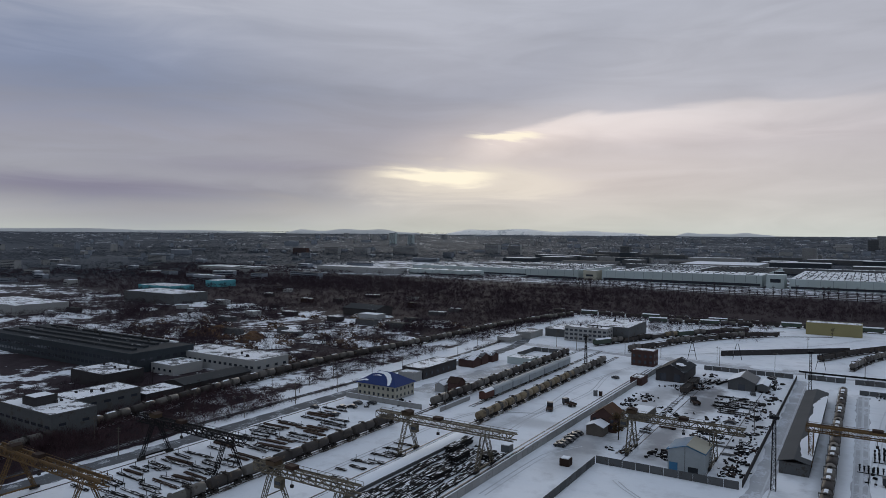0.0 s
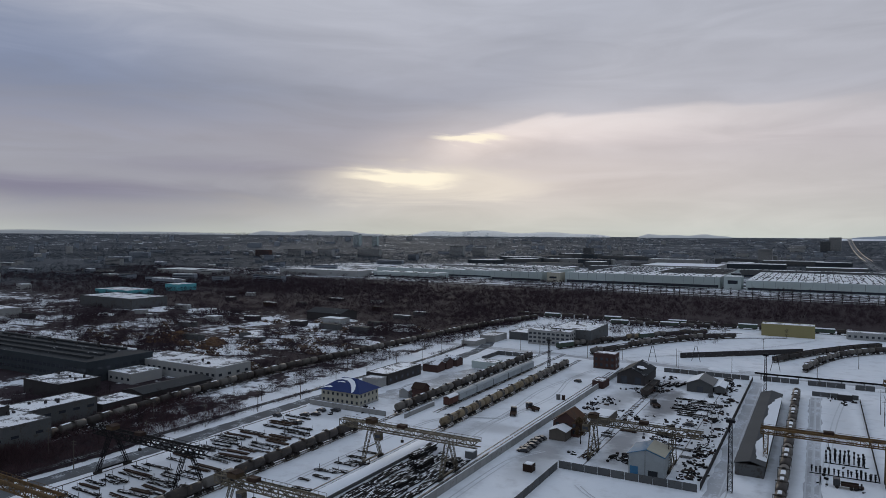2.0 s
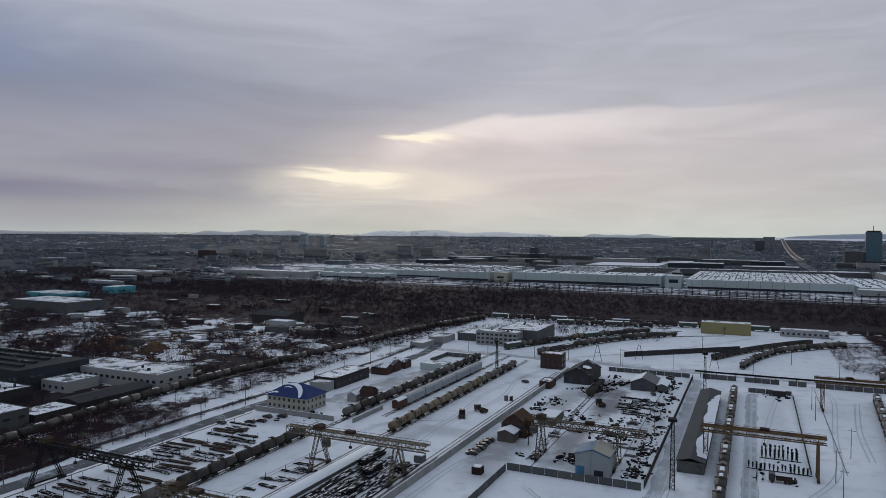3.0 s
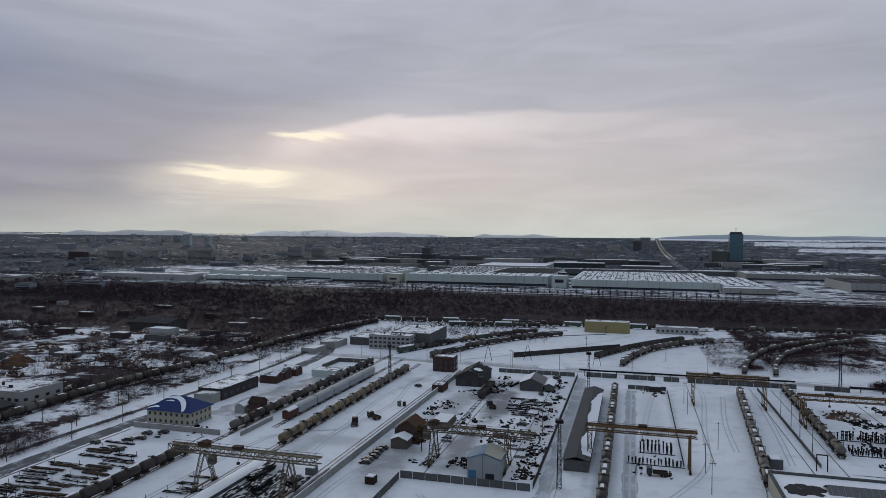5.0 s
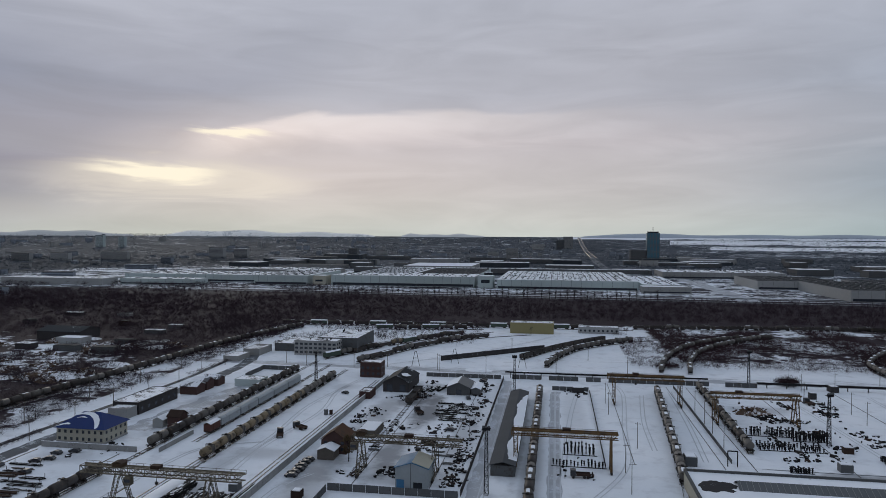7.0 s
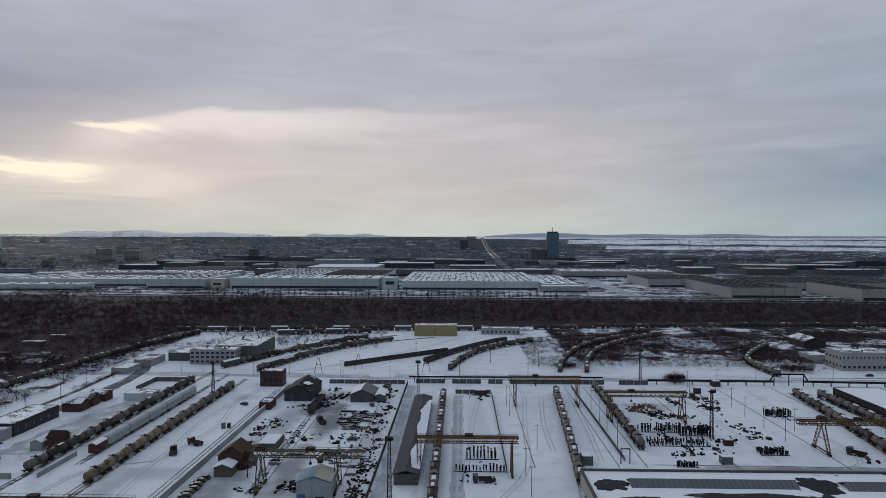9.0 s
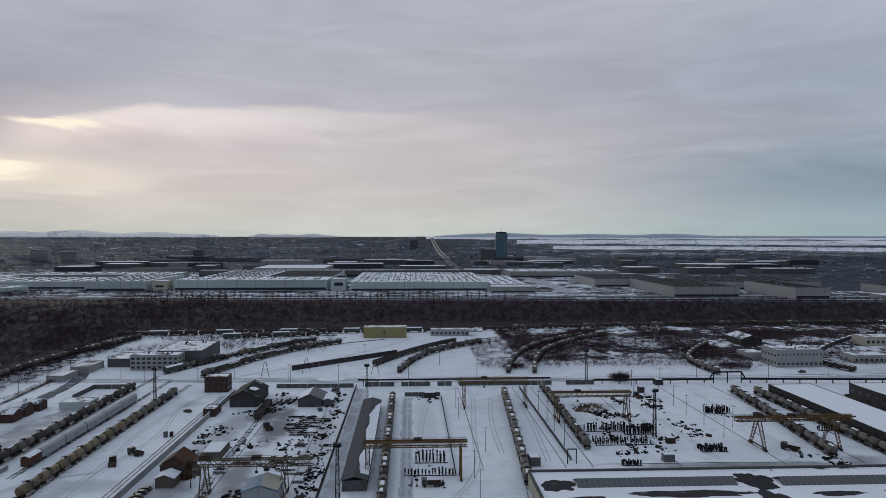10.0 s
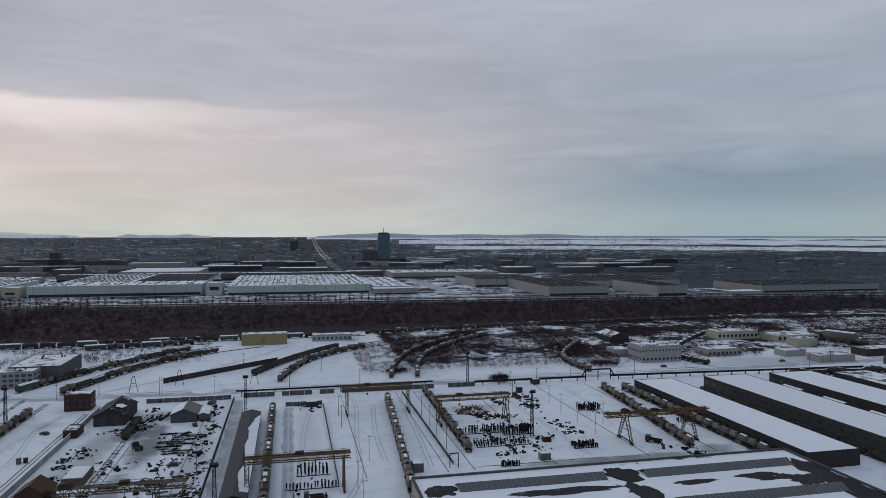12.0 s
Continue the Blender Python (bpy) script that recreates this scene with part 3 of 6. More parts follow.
LINES = [
    ([(-121.5, 60), (-121.5, 385)], 219, [T_BEIGE] * 8 + [T_BARE] * 2 + [T_DARK, T_BARE], 12),
    ([(-148, 90), (-148, 410)], 229, [T_BARE, T_DARK, T_DARK, T_BARE, T_DARK], 10),
    ([(-148, 90), (-148, 410)], 352, [T_DARK], 2),
    ([(-148, 90), (-148, 410)], 107, [T_GREY, T_DARK, T_BARE, T_DARK, T_DARK, T_DARK, T_DARK, T_DARK], 8),
    ([(-136, 240), (-136, 400)], 249, [B_RED] + [B_GREY] * 5, 6),
    ([(-8, 100), (-8, 352)], 108, [T_DARK, T_GREY, T_DARK, T_DARK, T_GREY], 20),
    ([(38, 205), (41.5, 240), (46, 300), (50.5, 361)], 20, [T_GREY, T_BARE, T_GREY, T_GREY], 12),
    ([(70, 262), (71.5, 318), (73, 374)], 0, [T_BARE, T_DARK, T_BARE], 9),
    ([(160, 248), (167, 306), (173, 361)], 0, [T_GREY, T_BARE, T_DARK, T_GREY], 9),
    ([(-66.5, 214), (-67.5, 285), (-68, 352)], 309, [G_DARK], 2),
    ([(183, 232), (183, 295), (183, 352)], 0, [T_GREY, T_GREY, T_BARE], 10),
    ([(222, 210), (222, 280), (222, 346)], 0, [G_DARK], 9),
    ([(266, 210), (266, 280), (266, 346)], 0, [G_DARK, B_GREEN], 8),
]
laid = set()
for pts, start, kinds, count in LINES:
    if tuple(pts) not in laid:
        track([(x, y) for x, y in pts])
    laid.add(tuple(pts))
    train(pts, kinds, count, start - pts[0][1] if start > 50 else start)
SIDINGS = [
    ([(-6, 413), (4, 452), (21, 488), (60, 528), (110, 552)], [T_GREY, T_GREY, T_DARK], 11),
    ([(-22, 436), (0, 480), (36, 530), (80, 560)], [G_DARK], 8),
    ([(60, 409), (70, 452), (91, 500), (124, 538), (180, 570)], [T_GREY, T_DARK], 14),
    ([(76, 408), (84, 446), (102, 490), (149, 548), (205, 580)], [T_GREY, T_GREY, T_DARK], 15),
    ([(186, 400), (184, 425), (190, 455), (225, 505), (270, 545)], [T_GREY], 10),
    ([(273, 404), (268, 425), (275, 450), (308, 490), (367, 541), (430, 575)], [G_SNOW], 15),
    ([(300, 362), (360, 358), (430, 352)], [T_DARK, G_SNOW], 8),
    ([(440, 430), (436, 470), (452, 520), (500, 570)], [T_GREY, T_DARK], 8),
    ([(-146, 415), (-121, 468), (-82, 530), (-51, 559)], [B_GREEN, T_BARE, G_DARK, T_DARK, G_SNOW, T_BEIGE], 11),
    ([(-121, 405), (-94, 474), (-59, 522), (-20, 548)], [T_BARE, G_DARK, G_SNOW, T_DARK], 11),
    ([(-150, 556), (-100, 566), (-60, 571)], [B_GREEN, T_GREY, T_DARK], 6),
    ([(-240, 573), (-140, 580), (-30, 586), (64, 590)], [T_DARK, G_DARK, B_GREEN, T_DARK], 20),
    ([(64, 597), (184, 612), (330, 622), (470, 618), (620, 600)], [G_SNOW, G_SNOW, T_GREY, G_SNOW, T_DARK], 42),
    ([(-224, 95), (-235, 157), (-243, 218), (-246, 271), (-242, 330), (-238, 400), (-233, 478), (-215, 560)], [T_DARK, T_BARE, T_DARK, T_DARK, T_GREY], 40),
]
track([(-207, 90), (-206, 212), (-203, 283), (-201, 350), (-207, 430)], 3.2, ASPHALT)
for pts, kinds, count in SIDINGS:
    track(pts)
    train(pts, kinds, count)


# ---- buildings ----
def windows(parent, x0, y0, x1, y1, z0, rows, cols, w=1.2, h=1.4, dz=3.2, skip=0.0):
    """Panes in rows along the foot line (x0,y0)-(x1,y1); the wall's outside is on the line's right."""
    d = Vector((x1 - x0, y1 - y0))
    long = d.length
    d.normalize()
    o = Vector((d.y, -d.x))
    pane = Mesh().box(-w / 2, -0.05, 0, w / 2, 0.1, h).data("window", GLASS)
    rz = math.atan2(d.y, d.x)
    for r in range(rows):
        for c in range(cols):
            if skip and random.random() < skip:
                continue
            p = Vector((x0, y0)) + d * long * (c + 0.5) / cols
            ob = new("window", pane)
            ob.parent = parent
            ob.location, ob.rotation_euler = (p.x, p.y, z0 + r * dz), (0, 0, rz)


def house(name, label, x0, y0, x1, y1, h, wall, roof=SNOW_ROOF, category="building", pitch=0.0, along="y", parapet=0.4, front=None, side=None, east=None, rz=0.0, rim=None, group=""):
    """A building: its ground plan in its own metres round its middle. front: windows on the wall to the south, side: west, east: east."""
    cx, cy, a, b = (x0 + x1) / 2, (y0 + y1) / 2, abs(x1 - x0) / 2, abs(y1 - y0) / 2
    t = thing(name, label, category, cx, cy, rise(cx, cy), rz, group)
    if pitch:
        m = Mesh().box(-a, -b, -1, a, b, h)
        if along == "y":
            m.add([(-a, -b, h), (a, -b, h), (0, -b, h + pitch), (-a, b, h), (a, b, h), (0, b, h + pitch)], [(0, 1, 2), (5, 4, 3)])
            part("wall", m, wall, t)
            part("roof", Mesh().gable(-a, -b, a, b, h, h + pitch), roof, t)
        else:
            m.add([(-a, -b, h), (-a, b, h), (-a, 0, h + pitch), (a, -b, h), (a, b, h), (a, 0, h + pitch)], [(2, 1, 0), (3, 4, 5)])
            part("wall", m, wall, t)
            g = Mesh().gable(-b, -a, b, a, h, h + pitch)
            g.v = [(y, -x, z) for x, y, z in g.v]
            part("roof", g, roof, t)
    else:
        part("wall", Mesh().box(-a, -b, -1, a, b, h), wall, t)
        part("roof", Mesh().box(-a + 0.3, -b + 0.3, h, a - 0.3, b - 0.3, h + 0.25), roof, t)
        if parapet:
            m = Mesh()
            for q in ((-a - 0.05, -b - 0.05, a + 0.05, -b + 0.3), (-a - 0.05, b - 0.3, a + 0.05, b + 0.05), (-a - 0.05, -b + 0.3, -a + 0.3, b - 0.3), (a - 0.3, -b + 0.3, a + 0.05, b - 0.3)):
                m.box(q[0], q[1], h, q[2], q[3], h + parapet)
            part("parapet", m, rim or wall, t)
    if name in ("grey_block", "white_block", "hall", "office_block", "white_works", "snowy_hall") and not pitch:
        for k in range(4):
            x, y = random.uniform(-a * 0.8, a * 0.8), random.uniform(-b * 0.7, b * 0.7)
            part("roof_stack", Mesh().box(x - 0.4, y - 0.4, h + 0.2, x + 0.4, y + 0.4, h + random.uniform(0.8, 1.9)), BRICK_D, t)
    if front:
        windows(t, -a, -b, a, -b, *front)
    if side:
        windows(t, -a, b, -a, -b, *side)
    if east:
        windows(t, a, -b, a, b, *east)
    return t


RUST_ROOF = material("rust_brown_roof_sheet", (0.085, 0.045, 0.028), 0.8, vary=0.5, scale=0.35, grain=2.0, other=(0.05, 0.035, 0.028), cover=0.35, snow=0.12)


def hip_roof(parent, a, b, h, top, mat, over=0.6):
    r = a - b * 0.9
    m = Mesh().add([(-a - over, -b - over, h), (a + over, -b - over, h), (a + over, b + over, h), (-a - over, b + over, h), (-r, 0, top), (r, 0, top)],
                   [(0, 1, 5, 4), (1, 2, 5), (2, 3, 4, 5), (3, 0, 4), (3, 2, 1, 0)])
    part("roof", m, mat, parent)


def blotch(x, y, a, b, seed, z):
    """An irregular flat patch."""
    n = 40
    ring = []
    for i in range(n):
        q = 2 * math.pi * i / n
        r = 1 + 0.45 * noise.noise((math.cos(q) * 1.6, math.sin(q) * 1.6, seed)) + 0.25 * noise.noise((math.cos(q) * 5, math.sin(q) * 5, seed + 7.0))
        ring.append((x + a * r * math.cos(q), y + b * r * math.sin(q), z))
    return Mesh().add([(x, y, z)] + ring, [(0, 1 + i, 1 + (i + 1) % n) for i in range(n)])


# the two-storey office with the blue hipped roof
t = thing("office_house", "cream two-storey office with a blue hipped metal roof", "building", -177.5, 238)
part("wall", Mesh().box(-10, -7, 0, 10, 7, 5.7), PLASTER, t)
hip_roof(t, 10, 7, 5.7, 10.2, BLUE_ROOF, 0.9)
part("plinth", Mesh().box(-10.1, -7.1, 0, 10.1, 7.1, 0.7), CONCRETE, t)
for pts in ([(-5.2, -1.6, 1.1), (-2.5, -0.9, 1.5), (0.5, -1.1, 1.7), (3.0, -2.3, 1.9), (5.0, -4.2, 1.9), (6.2, -6.0, 1.7), (6.8, -7.6, 1.2)], [(-10.2, -7.5, 0.5), (-8.8, -6.6, 1.3), (-6.8, -5.9, 1.3), (-5.0, -6.1, 0.5)], [(-4.4, -3.1, 0.3), (-2.2, -2.6, 0.8), (-0.2, -2.9, 0.3)]):
    m, vs = Mesh(), []
    for x, y, w in pts:
        for q in (-w / 2, w / 2):
            yy = min(max(y + q * 0.75, -7.8), -0.1)
            vs.append((x + q * 0.65, yy, 10.32 + yy * 4.5 / 7.9))
    m.add(vs, [(2 * i, 2 * i + 2, 2 * i + 3, 2 * i + 1) for i in range(len(pts) - 1)])
    part("snow_patch", m, SNOW, t, "slipped band of snow")
for z in (1.0, 3.7):
    windows(t, -10, -7, 10, -7, z, 1, 8, 1.0, 1.2)
    windows(t, 10, -7, 10, 7, z, 1, 5, 1.0, 1.2)

house("warehouse", "long sooty brick warehouse with a snowy flat roof", -193, 272, -180.5, 303, 5, BRICK_D, east=(1.5, 1, 6, 1.4, 1.6))
house("annex", "small grey plastered annex with snow on its roof", -190, 264.5, -181, 271.6, 4, CONCRETE)
for x0, y0, x1, y1, h in ((-184, 311, -175, 319, 4), (-183, 321, -175, 328, 4.5), (-183, 331, -174, 338, 3.6)):
    house("brick_shed", "small dark red brick shed with a snowy roof", x0, y0, x1, y1, h, BRICK, group="sheds by the warehouse", pitch=1.6, along="x")
house("brick_house", "red brick hut with a steep roof beside the tank sidings", -157, 256, -151.5, 262, 4.4, BRICK, RUST, pitch=2.2, along="x")
house("white_hut", "small pale hut with a snowy roof", -163, 255, -158.5, 262, 3.2, PLASTER_W, SNOW, pitch=1.2)
house("green_shed", "pale green metal shed with snow on the roof", -166, 333, -152, 343, 3.4, SHEET_G)
house("brick_cabin", "two-storey red brick control cabin with a flat roof", -108, 367, -96, 376, 8, BRICK, front=(1.4, 2, 4, 1.3, 1.5), east=(1.4, 2, 2, 1.3, 1.5))
t = house("barn", "dark sheet-clad barn with snow slipping off its roof", -86.5, 335, -73, 360, 4.6, BRICK_D, SHEET_D, pitch=3.6, front=(0.4, 1, 2, 3.0, 3.4))
part("snow_patch", blotch(3.4, -6, 1.8, 3.0, 2.2, 0.0), SNOW, t, "slipped patch of snow").matrix_local = Matrix.Translation((0, 0, 8.52)) @ Matrix(((1, 0, 0, 0), (0, 1, 0, 0), (-3.6 / 7.15, 0, 1, 0), (0, 0, 0, 1)))
house("lean_to", "brick lean-to with snow on the roof beside the barn", -94, 318, -88.5, 328, 3.2, BRICK)
house("gate_house", "rust-roofed brick house behind a snowy porch", -84, 236, -74.5, 246, 5.0, BRICK, RUST_ROOF, pitch=3.4, front=(1.2, 2, 3, 1.2, 1.2, 2.2), east=(1.2, 1, 3, 1.2, 1.3))
house("porch_hut", "low plank hut under thick snow", -83, 229, -77, 235, 3.2, WOODGREY, SNOW, pitch=1.3)
house("open_canopy", "low canopy with a white snowy roof", -76.5, 257, -69.5, 270, 2.8, WOODGREY, SNOW, parapet=0)
t = house("blue_gable_shed", "pale grey metal shed with blue and cream roof slopes", -49.8, 208, -39.3, 219, 6.2, BLUE_LIGHT, SKYBLUE, pitch=1.8)
part("roof_sheet", Mesh().add([(5.62, -5.8, 6.56), (5.62, 5.8, 6.56), (0.1, 5.8, 8.34), (0.1, -5.8, 8.34)], [(0, 1, 2, 3)]), PLASTER, t, "cream roof sheets")
part("door", Mesh().box(-4.8, -5.62, 0, -2.4, -5.4, 2.6), SKYBLUE, t, "blue metal door")
part("gate", Mesh().box(0.6, -5.62, 0, 3.4, -5.4, 1.9), SHEET_D, t, "dark folding gate")
part("wall_joint", Mesh().box(-0.4, -5.56, 0, -0.25, -5.4, 7.9), SHEET, t)
t = house("twin_shed", "grey gabled shed with snow on one slope", -53.5, 334, -42, 350, 3.6, CONCRETE_D, SHEET, pitch=2.6)
part("snow_sheet", Mesh().add([(-6.1, -8.3, 3.94), (-0.5, -8.3, 6.32), (-0.3, 8.3, 6.40), (-6.1, 8.3, 3.94)], [(3, 2, 1, 0)]), SNOW, t, "snow lying on one slope")
# no opening here: a dark slab gives the doorway's inner shade
part("doorway", Mesh().box(-1.3, -8.12, 0, 1.5, -7.9, 2.8), GLASS, t, "dark panel painted as a shaded doorway")
house("side_shed", "low shed with a snowy lean roof", -41.5, 335, -37, 348, 3.0, CONCRETE_D, SNOW, pitch=1.0)
house("office_block", "three-storey grey concrete office block with empty windows", -171, 428, -142, 440, 9.2, CONCRETE, front=(1.3, 3, 9, 2.1, 1.4, 2.7), east=(1.3, 3, 3, 1.6, 1.4, 2.7))
house("hall", "grey industrial hall with a snowy roof behind the offices", -160, 442, -132, 484, 9.5, CONCRETE_D)
house("loading_shelter", "open loading shelter with a snowy slab roof", -190, 440, -174, 470, 5, CONCRETE_D)
house("store", "low store with a snowy flat roof", -203, 420, -192, 440, 4, CONCRETE)
house("store", "low store with a snowy flat roof", -206, 398, -196, 415, 3, CONCRETE)
house("yellow_hall", "pale yellow windowless metal hall", -37, 556, -2, 570, 8.4, PLASTER_Y)
house("depot", "long low white depot with many small windows", 18, 566, 50, 576, 5, PLASTER_W, front=(1.6, 1, 9, 1.6, 1.6))
t = house("white_works", "white two-storey works building with dark lower windows", 233, 421, 263, 440, 11.0, PLASTER_W, front=(1.6, 1, 10, 1.7, 1.5), side=(2.0, 2, 5, 1.5, 1.5, 4.6), rim=CONCRETE)
windows(t, -15, -9.5, 15, -9.5, 7.6, 1, 12, 0.9, 1.2)
house("works_annex", "low pale annex with a snowy roof", 226, 446, 238, 460, 5, PLASTER_W)
house("low_store", "long low grey store with dark windows", 291, 432, 318, 447, 5, CONCRETE, front=(1.5, 1, 8, 1.8, 1.6))
house("workshop_complex", "pale yellow workshop with a stepped snowy roof", 346, 500, 384, 517, 6.5, PLASTER, front=(2, 1, 10, 2.2, 2.2))
house("workshop_complex", "pale yellow workshop with a stepped snowy roof", 385, 478, 424, 500, 5, PLASTER, front=(2, 1, 8, 2.2, 2.2))
house("garage", "small yellowish garage with a snowy roof", 385, 455, 402, 468, 6, PLASTER)
house("dark_gable", "dark pitched workshop in scrub", 252, 505, 268, 530, 5, BRICK_D, SNOW_ROOF, pitch=3)
# long sheds beside the sidings
for k, (x0, x1, y0, y1) in enumerate(((187, 210, 216, 346), (231, 258, 190, 347), (274, 302, 170, 347))):
    t = house("long_store", "long dark-walled store under a smooth snowy roof", x0, y0, x1, y1, 6, BRICK_D, SNOW, group="long stores", side=(2.4, 1, 26, 2.4, 1.6))
t = thing("roofed_shed", "long grey felt-roofed shed half cleared of snow", "shed", -17.3, 277.5)
part("wall", Mesh().box(-4, -54, 0, 4, 54, 3.6), CONCRETE_D, t)
part("roof", Mesh().gable(-4, -54, 4, 54, 3.6, 4.8), material("grey_roofing_felt", (0.062, 0.066, 0.072), 0.85, vary=0.3, scale=0.1, grain=1.0), t)
m, vs, k = Mesh(), [], 60
for i in range(k + 1):
    y = -50 + 96 * i / k
    e = 0.8 + 1.6 * noise.noise((y * 0.07, 3.3, 0)) + 0.5 * noise.noise((y * 0.3, 9.1, 0)) + 2.6 * max(0, (y - 10) / 36) ** 2
    e = min(max(e, 0.1), 4.2)
    vs += [(e, y, 4.97 - e * 1.2 / 4.4 + 0.12), (4.42, y, 3.6 + 0.36)]
m.add(vs, [(2 * i, 2 * i + 1, 2 * i + 3, 2 * i + 2) for i in range(k)])
part("snow_sheet", m, SNOW, t, "snow sliding off the roof")


FELT = material("bare_black_felt", (0.028, 0.028, 0.031), 0.75, vary=0.4, scale=0.2, grain=1.2, other=(0.35, 0.37, 0.40), cover=0.05)

# the broad flat roof with rooflights at the yard's near end
t = thing("flat_roofed_works", "wide works with a snowy flat roof and glazed rooflights", "building", 112, 140)
part("wall", Mesh().box(-72, -85, 0, 72, 85, 4.8), PLASTER, t)
part("roof", Mesh().box(-71.6, -84.6, 4.8, 71.6, 84.6, 5.0), material("patchy_roof_snow", (0.74, 0.77, 0.82), 0.75, vary=0.12, scale=0.045, grain=0.25, other=(0.035, 0.035, 0.038), cover=0.12), t, "snow worn through to black felt")
m = Mesh()
for q in ((-72.1, 84.4, 72.1, 85.1), (-72.1, -85.1, -71.4, 84.4), (71.4, -85.1, 72.1, 84.4)):
    m.box(q[0], q[1], 4.8, q[2], q[3], 5.7)
part("parapet", m, CONCRETE_D, t)
for k, (x, y, a, b) in enumerate(((-64, 72, 5.5, 4.5), (-1, 73, 6, 7), (67, 66, 5, 9), (48, 60, 8, 2.6), (-28, 63.5, 20, 2.6), (20, 62, 9, 1.8), (-58, 61, 6, 2.2), (66, 46, 6, 14), (-2, 56, 4, 9), (44, 63, 8, 2.2), (58, 56, 7, 5), (-44, 58, 9, 1.6))):
    part("bare_felt", blotch(x, y, a, b, k + 0.7, 5.02 + k * 0.008), FELT, t, "black felt bare of snow")
for x0, x1, y0 in ((-59, -8, 70), (6, 63, 69), (-68, -10, 44), (5, 63, 44)):
    r = part("rooflight", Mesh().gable(y0, x0, y0 + 7, x1, 5.0, 6.6, 0.12, 0.0), SHEET, t, "ridged rooflight of dull glass")
    r.data.transform(Matrix.Rotation(math.radians(90), 4, "Z") @ Matrix.Diagonal((1, -1, 1, 1)))
    r.data.flip_normals()
    for k in range(int((x1 - x0) / 1.7)):
        x = x0 + 0.8 + k * 1.7
        part("glazing_bar", Mesh().beam((x, y0, 5.16), (x, y0 + 3.5, 6.76), 0.13), CONCRETE, r)

# the west side: works across the tank sidings
t = house("long_works", "long dark works hall with a sooty flat roof", -450, 201, -306, 238, 10, SLATE, SHEET_D, front=(2.0, 2, 40, 2.6, 1.5, 3.6), east=(2, 2, 8, 2.4, 1.5, 3.6))
for k in range(4):
    part("roof_monitor", Mesh().box(-66 + k * 2, -12 + k * 8.5, 10.2, 64 - k * 3, -9.5 + k * 8.5, 11.3), SHEET_D, t)
part("snow_ridge", Mesh().box(-20, 15.8, 10.2, 60, 18.0, 10.9), SNOW, t, "drift of snow along the roof edge")
for k in range(7):
    part("roof_stack", Mesh().box(-40 + k * 15, 6 + (k % 3) * 3, 10.2, -39 + k * 15, 7 + (k % 3) * 3, 12.4), BRICK_D, t)
house("white_block", "low whitish works block with a snowy roof", -316, 233, -254, 256, 7, PLASTER_W, front=(3.2, 1, 16, 2.0, 1.3), east=(3, 1, 4, 2, 1.3))
house("white_annex", "white annex with a dark flat roof", -304, 211, -287, 228.5, 4.6, PLASTER_W, front=(1.5, 1, 4, 1.6, 1.2))
house("grey_block", "grey concrete works block with a snowy flat roof", -262, 121, -228, 137, 9, CONCRETE_D, front=(4.5, 1, 8, 3.0, 0.9), east=(5, 1, 2, 2.4, 0.9))
house("grey_block", "grey concrete works block with a snowy flat roof", -262, 138, -246, 166, 8, CONCRETE_D, east=(5, 1, 5, 2.6, 1.0))
house("brick_tower", "dark brick stair tower on the works roof", -252, 124, -244, 132, 12, BRICK_D, SNOW)
house("snowy_hall", "low dark hall with patchy snow on its roof", -314, 176, -288, 196, 6, BRICK_D)
house("dark_shed", "dark low shed among the scrub", -263, 189, -249, 226, 4.2, BRICK_D, SHEET_D, pitch=1.5)
house("dark_shed", "dark low shed among the scrub", -261, 169, -247, 187, 4, BRICK_D, SNOW_ROOF)
house("scrap_shed", "brown shed in the scrapyard", -386, 455, -350, 478, 6, BRICK_D, SHEET_D, pitch=3, along="x")
house("scrap_hut", "small hut with a snowy roof in the scrapyard", -358, 440, -338, 452, 4, PLASTER_W, SNOW)
house("turquoise_hall", "turquoise metal hall with a snowy roof", -760, 510, -700, 545, 6, TEAL)
house("turquoise_hall", "turquoise metal hall with a snowy roof", -735, 590, -712, 620, 8, TEAL)
house("grey_hall", "wide grey hall among bare woods", -650, 420, -570, 460, 10, CONCRETE_D)
house("white_roofed_hall", "grey hall with a wide white roof", -690, 290, -600, 335, 8, CONCRETE)
house("far_white_hall", "white hall beyond the bare woods", -1080, 850, -950, 900, 8, PLASTER_W)
house("far_white_hall", "white hall beyond the bare woods", -880, 960, -700, 1000, 10, PLASTER_W)

for x0, y0, x1, y1, h, mat in ((316, 190, 340, 345, 5, BRICK_D), (352, 395, 380, 408, 4.5, CONCRETE), (392, 372, 440, 384, 5, CONCRETE_D), (345, 420, 362, 432, 4, PLASTER_W), (402, 408, 430, 422, 5, BRICK_D)):
    house("siding_store", "low sooty store with a snowy roof by the sidings", x0, y0, x1, y1, h, mat, SNOW_ROOF, group="siding stores")
t = thing("round_tank", "pale horizontal storage tank under snow", "storage tank", 434, 466, 0, 20)
part("shell", Mesh().lathe_y([(-13, 0.1), (-12.6, 3.0), (-12, 4.4), (12, 4.4), (12.6, 3.0), (13, 0.1)], 5.0, 16), TANK_GREY, t, smooth=True)
part("snow_cap", Mesh().lathe_y([(-11.5, 4.4), (-11, 4.6), (11, 4.6), (11.5, 4.4)], 5.0, 8, math.pi * 0.3, math.pi * 0.7), SNOW, t, "crust of snow", True)
for y in (-8, 0, 8):
    part("saddle", Mesh().box(-3.4, y - 0.6, 0, 3.4, y + 0.6, 2.6), CONCRETE, t)


